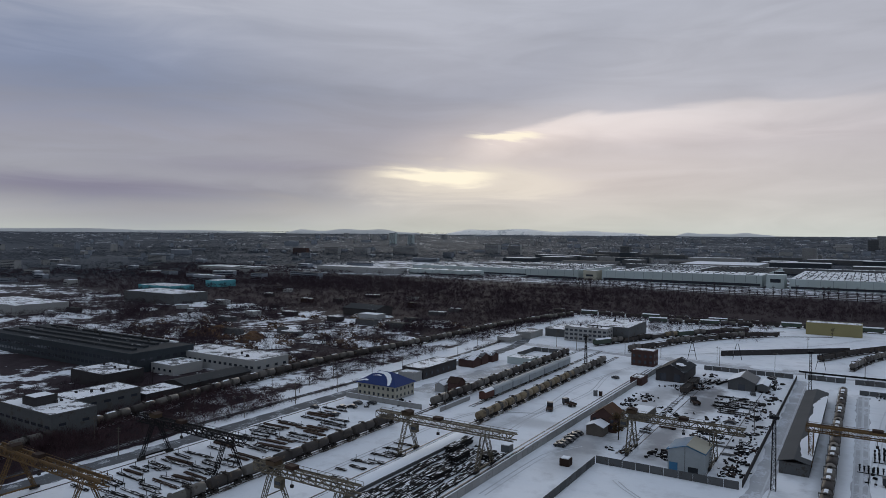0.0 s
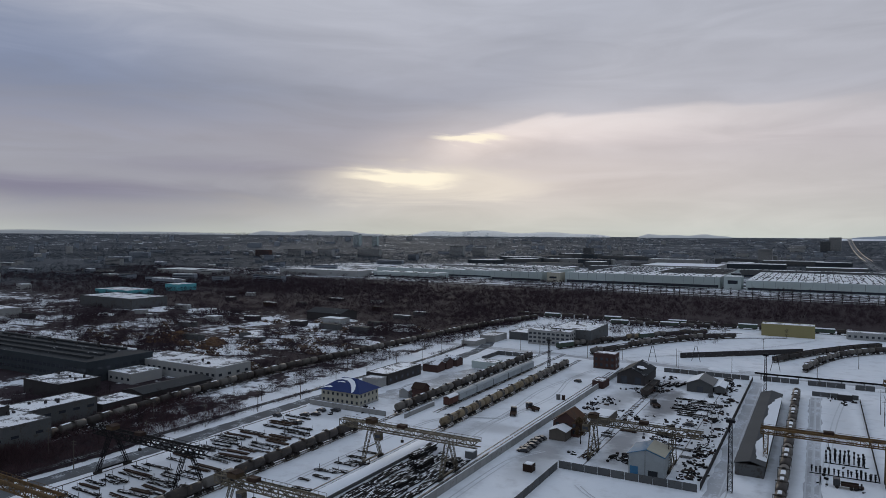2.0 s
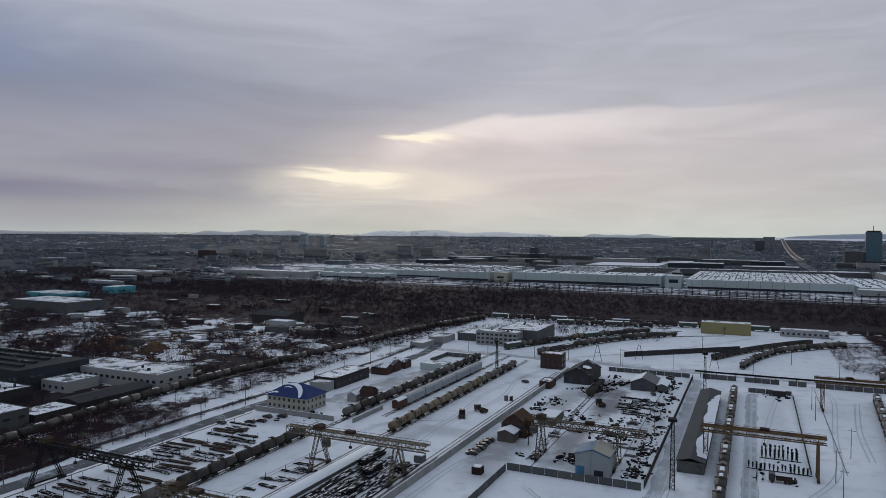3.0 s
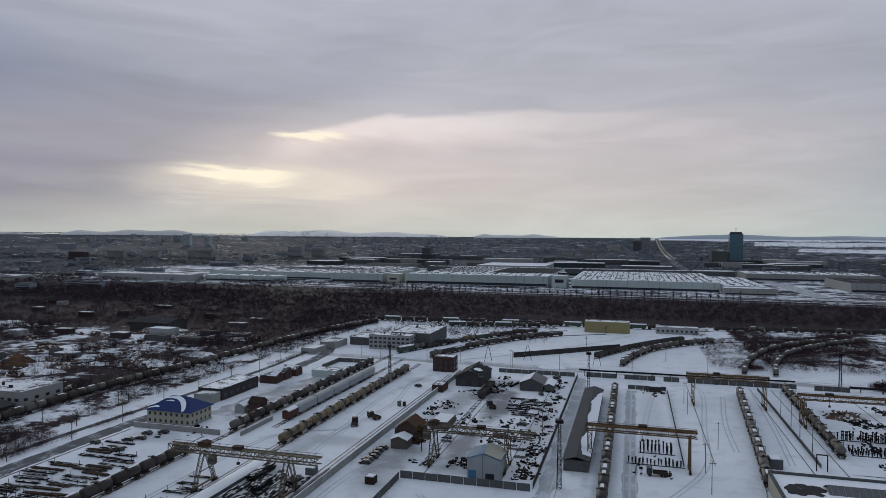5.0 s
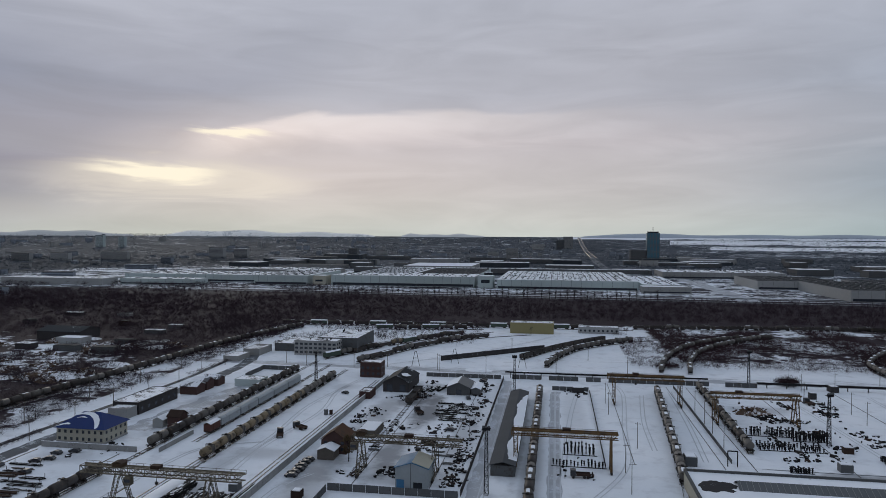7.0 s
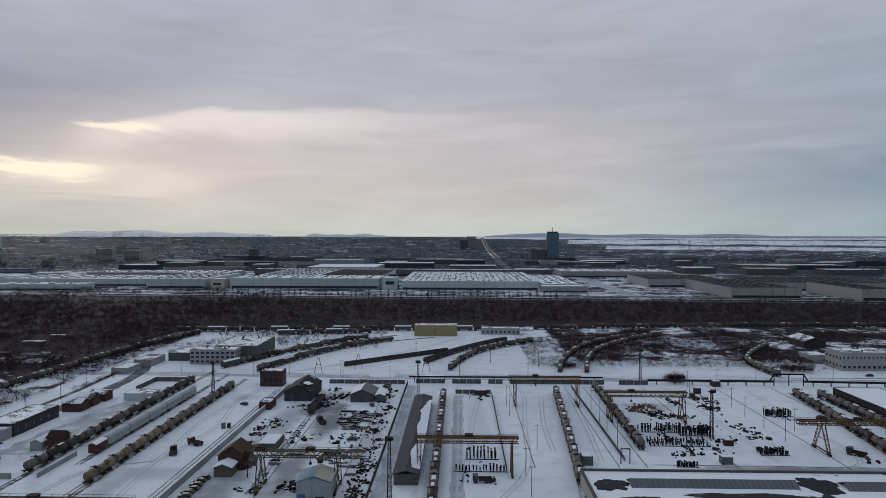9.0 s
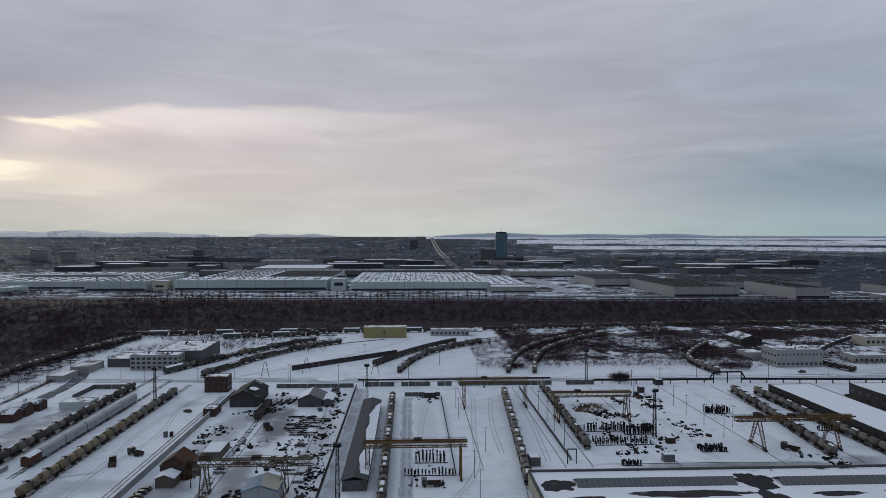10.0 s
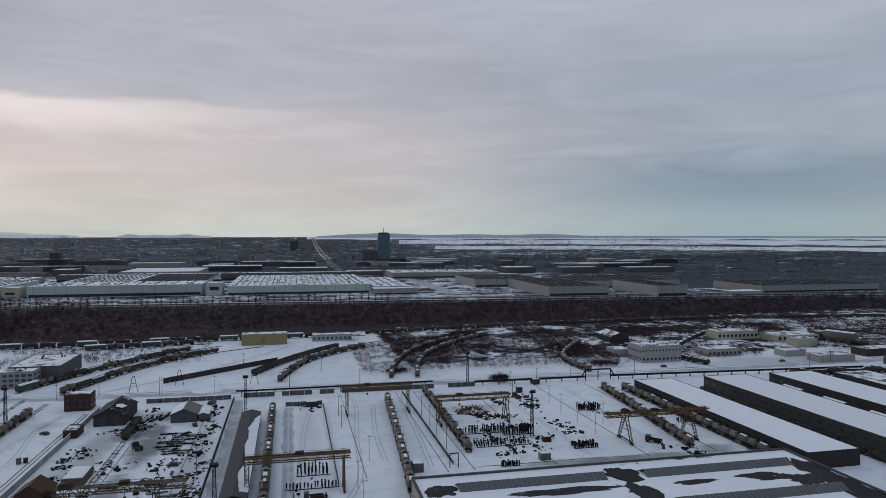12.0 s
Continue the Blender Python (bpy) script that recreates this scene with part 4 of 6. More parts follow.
# ---- gantry cranes over the yards ----
def lattice(m, a0, a1, b0, b1, n, w):
    """Zigzag lacing between two chords."""
    a0, a1, b0, b1 = map(Vector, (a0, a1, b0, b1))
    for i in range(n):
        p, q = a0.lerp(a1, i / n), b0.lerp(b1, (i + 1) / n)
        r, s = b0.lerp(b1, i / n), a0.lerp(a1, (i + 1) / n)
        m.beam(*((p, q) if i % 2 else (r, s)), w)
        m.beam(p, r, w)


OCHRE = material("rust_brown_sheet", (0.06, 0.042, 0.027), 0.8, vary=0.45, scale=0.5, grain=2.5)


def gantry(y, g0, g1, legs, top, mat, label, spread=5.0, rigid=None, cab=None, deep=2.0):
    t = thing("gantry_crane", label, "gantry crane", 0, y, 0, group="gantry cranes")
    z1, z0, hw = top, top - deep, 1.1
    for yy in (-hw, hw):
        for z in (z0, z1):
            part("chord", Mesh().beam((g0, yy, z), (g1, yy, z), 0.30, 0.62 if mat is CRANE_Y and z == z1 else 0.30), mat, t)
    n = max(6, int((g1 - g0) / 2.2))
    m = Mesh()
    for yy in (-hw, hw):
        lattice(m, (g0, yy, z0), (g1, yy, z0), (g0, yy, z1), (g1, yy, z1), n, 0.17)
    lattice(m, (g0, -hw, z1), (g1, -hw, z1), (g0, hw, z1), (g1, hw, z1), n, 0.13)
    lattice(m, (g0, -hw, z0), (g1, -hw, z0), (g0, hw, z0), (g1, hw, z0), n, 0.13)
    part("lacing", m, mat, t)
    part("walkway", Mesh().box(g0, hw + 0.1, z1 - 0.6, g1, hw + 0.8, z1 - 0.5), mat, t)
    rail = Mesh().beam((g0, hw + 0.8, z1 + 0.5), (g1, hw + 0.8, z1 + 0.5), 0.08)
    for k in range(n + 1):
        rail.beam((g0 + (g1 - g0) * k / n, hw + 0.8, z1 - 0.5), (g0 + (g1 - g0) * k / n, hw + 0.8, z1 + 0.5), 0.07)
    part("handrail", rail, mat, t)
    for i, x in enumerate(legs):
        solid_leg = rigid == i
        for s in (-1, 1):
            foot, head = s * spread, s * hw
            leg = Mesh()
            if solid_leg:
                leg.beam((x, foot, 0.9), (x, head, z0), 0.95, 0.7)
            else:
                for dx in (-0.45, 0.45):
                    leg.beam((x + dx, foot - 0.4 * s, 0.9), (x + dx * 1.6, head - 0.3 * s, z0), 0.15)
                    leg.beam((x + dx, foot + 0.4 * s, 0.9), (x + dx * 1.6, head + 0.3 * s, z0), 0.15)
                    lattice(leg, (x + dx, foot - 0.4 * s, 0.9), (x + dx * 1.6, head - 0.3 * s, z0), (x + dx, foot + 0.4 * s, 0.9), (x + dx * 1.6, head + 0.3 * s, z0), 7, 0.1)
                lattice(leg, (x - 0.45, foot, 0.9), (x - 0.72, head, z0), (x + 0.45, foot, 0.9), (x + 0.72, head, z0), 7, 0.1)
            part("leg", leg, mat, t)
            part("wheel_truck", Mesh().box(x - 0.35, foot - 1.3, 0.25, x + 0.35, foot + 1.3, 0.95), UNDER, t)
        part("sill_beam", Mesh().beam((x, -spread, 1.1), (x, spread, 1.1), 0.4), mat, t)
        part("cross_tie", Mesh().beam((x, -spread * 0.55, z0 * 0.5), (x, spread * 0.55, z0 * 0.5), 0.22), mat, t)
    if cab is not None:
        c = part("cab", Mesh().box(cab - 1.1, -2.7, z0 - 2.3, cab + 1.1, -1.2, z0 - 0.1), mat, t)
        part("cab_window", Mesh().box(cab - 0.9, -2.75, z0 - 1.5, cab + 0.9, -2.68, z0 - 0.6), GLASS, c)
    if spread > 4.5:
        w = part("winch_house", Mesh().box(legs[0] - 1.5, -1.3, z1 + 0.1, legs[0] + 1.5, 1.3, z1 + 1.2), OCHRE, t, "rust-brown winch house")
        part("winch_roof", Mesh().gable(legs[0] - 1.5, -1.3, legs[0] + 1.5, 1.3, z1 + 1.2, z1 + 1.6, 0.1, 0.2), RUST, w)
    tx = g0 + (g1 - g0) * (0.32 + 0.05 * (int(abs(y)) % 5))
    part("trolley", Mesh().box(tx - 1.4, -1.0, z1 + 0.15, tx + 1.4, 1.0, z1 + 1.1), RUST, t)
    hook = Mesh().beam((tx, 0, z0), (tx, 0, z0 - 1.8), 0.12).box(tx - 0.4, -0.3, z0 - 2.5, tx + 0.4, 0.3, z0 - 1.8)
    part("hook_block", hook, UNDER, t)
    return t


GREY_CRANE = "weathered grey-yellow lattice gantry crane on splayed legs"
gantry(178, -136, -86, (-124, -96), 12.2, CRANE_G, GREY_CRANE, cab=-120)
gantry(121, -131, -98, (-125, -103), 12.2, CRANE_G, GREY_CRANE, cab=-121)
gantry(92, -200, -150, (-191, -158), 12.2, CRANE_Y, "faded yellow lattice gantry crane over steel stacks")
gantry(132, -196, -147, (-188, -155), 12.2, STEEL, "dark lattice gantry crane over steel stacks")
gantry(219, -67, -30, (-64, -39), 12.6, CRANE_G, "pale lattice gantry crane beside the blue shed", cab=-66)
gantry(234, -15, 20.5, (-13.6, 18.2), 13.0, CRANE_Y, "brown-yellow gantry crane spanning a siding", spread=2.6, rigid=1, deep=1.8)
gantry(331, 24, 59, (27, 57), 13.8, CRANE_Y, "yellow gantry crane with a pale girder", spread=3.5)
gantry(305, 65, 101, (67, 99), 12.8, CRANE_Y, "yellow-brown gantry crane over transformer stock", spread=4.2)
gantry(263, 129, 177, (138, 168), 12.0, CRANE_Y, "ochre gantry crane spanning two tank sidings", spread=5.5, deep=1.5)


# ---- fences and walls ----
PANEL = Mesh().box(-1.94, -0.08, 0, 1.94, 0.08, 2.3).box(-1.7, -0.11, 0.25, 1.7, 0.11, 2.05)
PANELS = {}
POST = Mesh().box(-0.14, -0.14, 0, 0.14, 0.14, 2.5)


def fence(label, x0, y0, x1, y1, mat, h=2.4, gaps=(), cap=True):
    t = thing("fence", label, "fence", kind="structure")
    d = Vector((x1 - x0, y1 - y0))
    n = max(1, round(d.length / 4))
    step = d / n
    key = (mat.name, round(step.length, 2))
    if key not in PANELS:
        k = step.length / 4
        a = Mesh()
        a.v, a.f = [(x * k, y, z) for x, y, z in PANEL.v], PANEL.f
        PANELS[key] = (a.data("panel", mat), POST.data("post", mat), Mesh().box(-2 * k, -0.12, 2.3, 2 * k, 0.12, 2.42).data("snow_cap", SNOW))
    rz = math.atan2(d.y, d.x)
    for i in range(n):
        if any(a <= (i + 0.5) / n <= b for a, b in gaps):
            continue
        p = Vector((x0, y0)) + step * (i + 0.5)
        for name, me, q in (("panel", PANELS[key][0], p),) + ((("snow_cap", PANELS[key][2], p),) if cap and mat is CONCRETE else ()):
            ob = new(name, me)
            ob.parent, ob.location, ob.rotation_euler = t, (q.x, q.y, random.uniform(-0.06, 0.02)), (0, 0, rz)
            ob.scale = (1, 1, h / 2.4)
    return t


fence("pale concrete panel wall with a snowy top along the yard", -91, 110, -91, 364, CONCRETE, 2.6)
fence("grey concrete panel fence round a snowfield", -70, 202, -29, 202, CONCRETE_D, 2.4)
fence("grey concrete panel fence round a snowfield", -70, 130, -70, 201, CONCRETE_D, 2.4, cap=False)
fence("dark panel fence beside the service road", -28.5, 204, -28.5, 376, BRICK_D, 2.2, cap=False)
fence("grey fence in front of the blue-roofed office", -189, 225, -150, 225, CONCRETE, 2.2)
fence("sooty concrete wall closing the yard", -24, 378, 104, 378, CONCRETE_D, 2.6, gaps=((0.12, 0.16), (0.27, 0.31), (0.38, 0.42), (0.82, 0.86)))
fence("dark wall behind the stacks", -72, 376, -30, 376, CONCRETE_D, 2.4, cap=False)
fence("low fence between sidings", 60.5, 250, 60.5, 371, CONCRETE_D, 1.5, cap=False)
fence("concrete wall of a small enclosure", -170, 354, -170, 378, CONCRETE_D, 2.6)
fence("concrete wall of a small enclosure", -170, 378, -152, 378, CONCRETE_D, 2.6)
fence("low concrete loading wall", -142, 226, -142, 250, CONCRETE, 1.9)
fence("low dark barrier along the crane yard", 16.8, 238, 16.8, 353, STEEL, 1.2, cap=False)
fence("dark fence closing the crane yard", -2, 354, 16.4, 354, CONCRETE_D, 2.2, cap=False)
fence("dark long wall by the curved sidings", -72, 424, -8, 480, BRICK_D, 3.4, cap=False)


def pipeline(label, pts, r=0.55, z=2.4):
    t = thing("pipeline", label, "pipeline", kind="structure")
    for a, b in zip(pts, pts[1:]):
        part("pipe", Mesh().tube((*a, z if len(a) < 3 else 0), (*b, z if len(b) < 3 else 0), r, 8), STEEL, t)
        d = Vector(b) - Vector(a)
        n = max(1, int(d.length / 9))
        for i in range(n):
            p = Vector(a) + d * (i + 0.5) / n
            part("support", Mesh().box(p.x - 0.2, p.y - 0.35, 0, p.x + 0.2, p.y + 0.35, z - r), CONCRETE_D, t)
    return t


pipeline("dark lagged heating pipeline on low concrete supports", [(104, 379), (172, 378)], 0.6)
pipeline("dark lagged heating pipeline on low concrete supports", [(189, 378), (310, 371), (360, 368)], 0.6)
pipeline("dark heating pipeline crossing the yard", [(-28, 381), (-22, 380), (80, 381.5)], 0.45, 3.2)
t = thing("pipe_portal", "raised pipe portal over the track", "pipe portal", 180.5, 378)
for x in (-8, 0, 8):
    part("upright", Mesh().tube((x, 0, 0), (x, 0, 6.4), 0.3, 8), STEEL, t)
part("crossing_pipe", Mesh().tube((-8, 0, 6.4), (8, 0, 6.4), 0.45, 8), STEEL, t)
for s in (-1, 1):
    part("stay", Mesh().tube((s * 8, 0, 6.4), (s * 10.5, 0, 2.4), 0.4, 8), STEEL, t)


# ---- poles and masts ----
def lamp_pole(h=10.0):
    t = thing("lamp_pole", "slim grey yard lamp pole", "lamp pole", group="yard poles")
    part("pole", Mesh().tube((0, 0, 0), (0, 0, h), 0.13, 6, 0.08), WOODGREY, t)
    part("arm", Mesh().beam((-0.9, 0, h - 0.7), (0.9, 0, h - 0.7), 0.1), WOODGREY, t)
    part("lamp_head", Mesh().box(0.7, -0.15, h - 0.75, 1.3, 0.15, h - 0.6), CONCRETE, t)
    return t


def power_pole(h=9.0):
    t = thing("power_pole", "dark wooden power pole with a crossarm", "power pole", group="power poles")
    part("pole", Mesh().tube((0, 0, 0), (0, 0, h), 0.16, 6, 0.11), WOODGREY, t)
    for z in (h - 0.5, h - 1.4):
        part("crossarm", Mesh().beam((-1.1, 0, z), (1.1, 0, z), 0.12), WOODGREY, t)
    return t


def mast(x, y, h, w=1.3, label="tall steel lattice floodlight mast"):
    t = thing("floodlight_mast", label, "floodlight mast", x, y, group="floodlight masts")
    tw = w * 0.55
    for sx in (-1, 1):
        for sy in (-1, 1):
            part("leg", Mesh().beam((sx * w / 2, sy * w / 2, 0), (sx * tw / 2, sy * tw / 2, h), 0.16), STEEL, t)
    m = Mesh()
    for ax, ay, bx, by in ((-1, -1, 1, -1), (1, -1, 1, 1), (1, 1, -1, 1), (-1, 1, -1, -1)):
        lattice(m, (ax * w / 2, ay * w / 2, 0), (ax * tw / 2, ay * tw / 2, h), (bx * w / 2, by * w / 2, 0), (bx * tw / 2, by * tw / 2, h), int(h / 1.4), 0.09)
    part("lacing", m, STEEL, t)
    part("platform", Mesh().box(-1.2, -1.2, h, 1.2, 1.2, h + 0.2).box(-1.2, -1.2, h + 0.2, 1.2, -1.1, h + 1.2), STEEL, t)
    for k in (-0.8, 0, 0.8):
        part("floodlight", Mesh().box(k - 0.3, -1.5, h + 0.9, k + 0.3, -1.2, h + 1.5), CONCRETE_D, t)
    return t


for x, y, h in ((-20, 332, 20), (-21, 207, 20), (102, 278, 19), (102, 387, 17), (-129, 354, 15)):
    mast(x, y, h)
LP, PP = lamp_pole(), power_pole()
for x, y in ((23, 234), (23, 215), (23, 310), (23, 330), (62, 302), (62, 322), (62, 287), (62, 268), (130, 329), (129, 311), (130, 294), (130, 275), (141, 290), (140, 374), (-142, 230), (-67, 391), (-69, 395), (-40, 392), (30, 262), (-33, 262)):
    put_thing(LP, pose(x, y, 0, 0, 0, random.uniform(-20, 20)))
for k in range(14):
    put_thing(PP, pose(-199 + random.uniform(-1, 1), 100 + k * 26, 0, 0, 0, random.uniform(-9, 9)))
for k in range(10):
    put_thing(PP, pose(-218, 130 + k * 40, 0, 0, 0, random.uniform(-9, 9)))
for x, y in ((118, 352), (124, 374), (170, 395), (212, 392), (250, 395), (-165, 400), (-150, 395), (-120, 395), (-100, 398), (0, 396), (40, 398), (20, 440), (-30, 470), (330, 380), (360, 395), (130, 440), (150, 470), (215, 470)):
    put_thing(PP, pose(x, y, 0, 0, 0, random.uniform(-30, 30)))
for x, y in ((-84, 404), (-62, 417), (-20, 410)):
    t = thing("track_portal", "dark steel A-frame beside the tracks", "steel frame", x, y, group="track frames")
    for s in (-1, 1):
        part("strut", Mesh().beam((s * 2.4, 0, 0), (s * 0.5, 0, 9), 0.25), STEEL, t)
    part("tie", Mesh().beam((-1.4, 0, 5), (1.4, 0, 5), 0.2).beam((-0.6, 0, 9), (0.6, 0, 9), 0.25), STEEL, t)
t = thing("track_gate", "dark steel gate frame over a footpath", "gate", 60, 247)
for s in (-1.6, 1.6):
    part("post", Mesh().beam((s, 0, 0), (s, 0, 5.5), 0.3), STEEL, t)
part("lintel", Mesh().beam((-1.6, 0, 5.4), (1.6, 0, 5.4), 0.35), STEEL, t)

# ---- beaten roads ----
strip("road", [(-198, 40), (-197, 91), (-193.5, 150), (-193.5, 228), (-191, 290), (-187, 345), (-190, 400), (-205, 440)], 7.5, ASPHALT, 0.04, "packed snowy road between yards and tracks", "road")
strip("road", [(-25, 120), (-25, 240), (-25, 350), (-27, 372)], 5, PACKED, 0.04, "packed snowy service road with wheel ruts", "road")
strip("road", [(-0.5, 120), (-0.5, 260), (-0.5, 350)], 4.5, PACKED, 0.04, "packed snowy lane beside a siding", "road")
strip("road", [(-168, 250), (-166, 280), (-160, 320), (-157, 345)], 12, PACKED, 0.035, "churned yard lane of grey slush", "road")
strip("road", [(-240, 400), (-150, 397), (0, 392), (160, 390), (300, 392), (460, 398)], 9, PACKED, 0.03, "snowy track road beyond the wall", "road")
strip("road", [(45, 232), (110, 233), (196, 233)], 7, PACKED, 0.04, "snowy lane behind the works", "road")
for x in (-95.2, -96.8, -124, -188, -155):
    t = thing("crane_rail", "dark crane rail lying in the snow", "crane rail", kind="structure")
    part("rail", Mesh().box(x - 0.16, 85, 0.0, x + 0.16, 225 if x > -130 else 222, 0.16), RAIL, t)
for x in (-95.2, -96.8):
    t = thing("crane_rail", "dark crane rail lying in the snow", "crane rail", kind="structure")
    part("rail", Mesh().box(x - 0.16, 226, 0.0, x + 0.16, 360, 0.16), RAIL, t)
for x in (-64, -39, 138, 168, 27, 57, 67, 99):
    y0, y1 = (206, 340) if x < 0 else (243, 372)
    t = thing("crane_rail", "dark crane rail lying in the snow", "crane rail", kind="structure")
    part("rail", Mesh().box(x - 0.1, y0, 0.0, x + 0.1, y1, 0.14), RAIL, t)


# wheel tracks pressed into the snow
RUT = material("wheel_rut_snow", (0.46, 0.49, 0.53), 0.7, vary=0.3, scale=0.3, grain=2.0)
for pts in ([(-106, 205), (-108, 240), (-104, 290), (-109, 330), (-106, 360)], [(-113, 212), (-110, 250), (-113, 300), (-108, 345)], [(-134, 140), (-134, 180), (-133, 215), (-128, 235), (-110, 245)], [(10, 205), (24, 240), (28, 290), (33, 350), (30, 372)], [(36, 260), (37, 300), (42, 350)],
            [(52, 250), (55, 300), (57, 360)], [(70, 246), (110, 246), (145, 250), (150, 300), (152, 365)], [(116, 250), (114, 300), (110, 372)], [(-60, 190), (-50, 180), (-30, 170)], [(-240, 403), (-100, 402), (50, 399), (200, 398), (420, 404)], [(-100, 408), (-60, 450), (-20, 510), (0, 548)], [(150, 405), (180, 398), (260, 400)],
            [(2, 225), (6, 300), (10, 345)], [(-162, 250), (-163, 300), (-158, 345)], [(-87, 160), (-86, 200), (-80, 215)], [(-22.5, 120), (-22.5, 240), (-23, 360)], [(-1.5, 120), (-1.5, 260), (-1.5, 350)], [(0.6, 120), (0.6, 260), (0.6, 350)]):
    line = curve(pts, 5.0)
    for s in (-0.85, 0.85):
        strip("wheel_track", [(p[0] + s, p[1]) for p in line], 0.42, RUT, 0.07, "wheel track pressed into the snow", "wheel track")

# ---- stacked goods and clutter ----
BARS = {}


def stack(x, y, length, width, rows, layers, rz, mat, label="stack of dark steel bars dusted with snow", r=0.11):
    t = thing("steel_stack", label, "steel stack", x, y, 0, rz, group="steel stacks")
    key = (round(length), mat.name, r)
    if key not in BARS:
        BARS[key] = Mesh().box(-r, -key[0] / 2, 0, r, key[0] / 2, r * 1.7).data("bar", BAR_STEEL if mat is STEEL else mat)
    for q in (-0.42, 0.42):
        if mat is STEEL and length > 7:
            part("stake", Mesh().beam((width / 2 + 0.1, q * length, 0), (width / 2 + 0.1, q * length, 1.7), 0.12), STEEL, t)
    for q in (-0.3, 0.3):
        part("bearer", Mesh().box(-width / 2, q * length - 0.12, 0, width / 2, q * length + 0.12, 0.22), WOODGREY, t)
    for k in range(layers):
        for i in range(rows):
            ob = new("bar", BARS[key])
            ob.parent = t
            ob.location = ((i - (rows - 1) / 2) * width / rows + random.uniform(-0.1, 0.1), random.uniform(-0.6, 0.6), 0.22 + k * r * 1.7)
            ob.rotation_euler = (0, 0, random.uniform(-0.03, 0.03))
    return t


rng = random.Random(4)
for col, (x, n) in enumerate(((-179, 36), (-165, 34), (-157, 10))):
    for k in range(n):
        if rng.random() < 0.12:
            continue
        y = 104 + k * (2.9 if col < 2 else 7)
        if y < 212 - col * 18:
            stack(x + rng.uniform(-2.5, 2.5), y + rng.uniform(-0.8, 0.8), rng.choice((8, 10, 12)), rng.uniform(0.8, 1.7), rng.choice((3, 4, 5)), rng.choice((1, 2)), 90 + rng.uniform(-4, 4), rng.choice((STEEL, STEEL, STEEL, RUST)))
# long bars laid out beyond the loading platform
for k in range(40):
    stack(-112.5 + (k % 5) * 3.6 + rng.uniform(-0.5, 0.5), 118 + (k // 5) * 9.6 + rng.uniform(-2.5, 2.5), rng.choice((10, 12, 14)), rng.uniform(2.6, 3.4), rng.choice((4, 5)), 1, rng.uniform(-7, 4), STEEL, r=0.21)
for x, y, l, n, k in ((-112.5, 191, 14, 5, 5), (-106.5, 181, 8, 5, 5), (-99.5, 187.5, 6, 6, 4), (-104, 166, 10, 4, 3)):
    stack(x, y, l, n * 0.52, n, k, rng.uniform(-3, 3), STEEL, "tall dark stack of steel sections", r=0.25)
for x, y, l in ((-127, 148, 6), (-130, 163, 8), (-127, 165, 6), (-129, 171, 8), (-126, 174, 8), (-130, 178, 6), (-128, 158, 6), (-131, 154, 4), (-129, 184, 8)):
    stack(x, y, l, rng.uniform(1.0, 2.0), rng.choice((3, 4)), 1, 90 + rng.uniform(-6, 6), STEEL, r=0.15)
# laid-out beams in the compound
for k in range(10):
    stack(-45 + rng.uniform(-3.5, 3.5), 287 + k * 3.1, rng.choice((8, 10, 12)), rng.uniform(0.8, 2.0), rng.choice((3, 4)), rng.choice((1, 2)), 90 + rng.uniform(-3, 3), STEEL, r=0.16)
for k in range(18):
    stack(rng.choice((-63, -50, -44, -37)) + rng.uniform(-4, 4), rng.uniform(214, 284), rng.choice((4, 4, 6)), rng.uniform(0.9, 2.2), rng.choice((3, 4)), 1, rng.choice((0, 90, 90)) + rng.uniform(-8, 8), rng.choice((STEEL, STEEL, RUST, CONCRETE_D)), r=0.14)
for k in range(3):
    stack(-65 + k * 3.6, 341 + k * 2, 12, 1.5, 3, 3, -14, STEEL, "long dark stack of sections topped with snow", r=0.17)
t = thing("loading_platform", "long low loading platform under smooth snow", "loading platform", -118.4, 160)
part("base", Mesh().box(-2.9, -48, 0, 2.9, 42, 0.9), CONCRETE_D, t)
part("snow_cap", Mesh().lathe_y([(-48.2, 0.3), (-47, 3.4), (41, 3.4), (42.2, 0.3)], -1.4, 10, math.radians(32), math.radians(148)), SNOW, t, "smooth rounded snow", True)
t = thing("pipe_run", "long dark pipe lying along the wall", "pipe", -93.6, 165)
part("pipe", Mesh().tube((0, -45, 0.5), (0, 36, 0.5), 0.42, 8), STEEL, t)


def scrap(x, y, s, mat, rz):
    """A loose machine part: a squat body with a shaft and a leaning plate."""
    t = thing("machine_part", "dark rusty machine part lying in snow", "machine part", x, y, 0, rz, group="yard clutter")
    w, l, h = s * rng.uniform(0.5, 1.0), s * rng.uniform(0.6, 1.6), s * rng.uniform(0.25, 0.6)
    c = rng.uniform(0.55, 0.95)
    m = Mesh().add([(-w / 2, -l / 2, 0), (w / 2, -l / 2, 0), (w / 2, l / 2, 0), (-w / 2, l / 2, 0), (-w / 2 * c, -l / 2, h), (w / 2 * c, -l / 2 * c, h * 1.1), (w / 2, l / 2 * c, h * 0.8), (-w / 2 * c, l / 2, h)],
                   [(3, 2, 1, 0), (4, 5, 6, 7), (0, 1, 5, 4), (1, 2, 6, 5), (2, 3, 7, 6), (3, 0, 4, 7)])
    part("body", m, mat, t)
    rng.random() < 0.4 and part("shaft", Mesh().tube((-w * 0.8, rng.uniform(-l, l) * 0.4, h * 0.4), (w * 0.9, rng.uniform(-l, l) * 0.4, h * rng.uniform(0.4, 1.8)), s * 0.12, 6), STEEL, t)


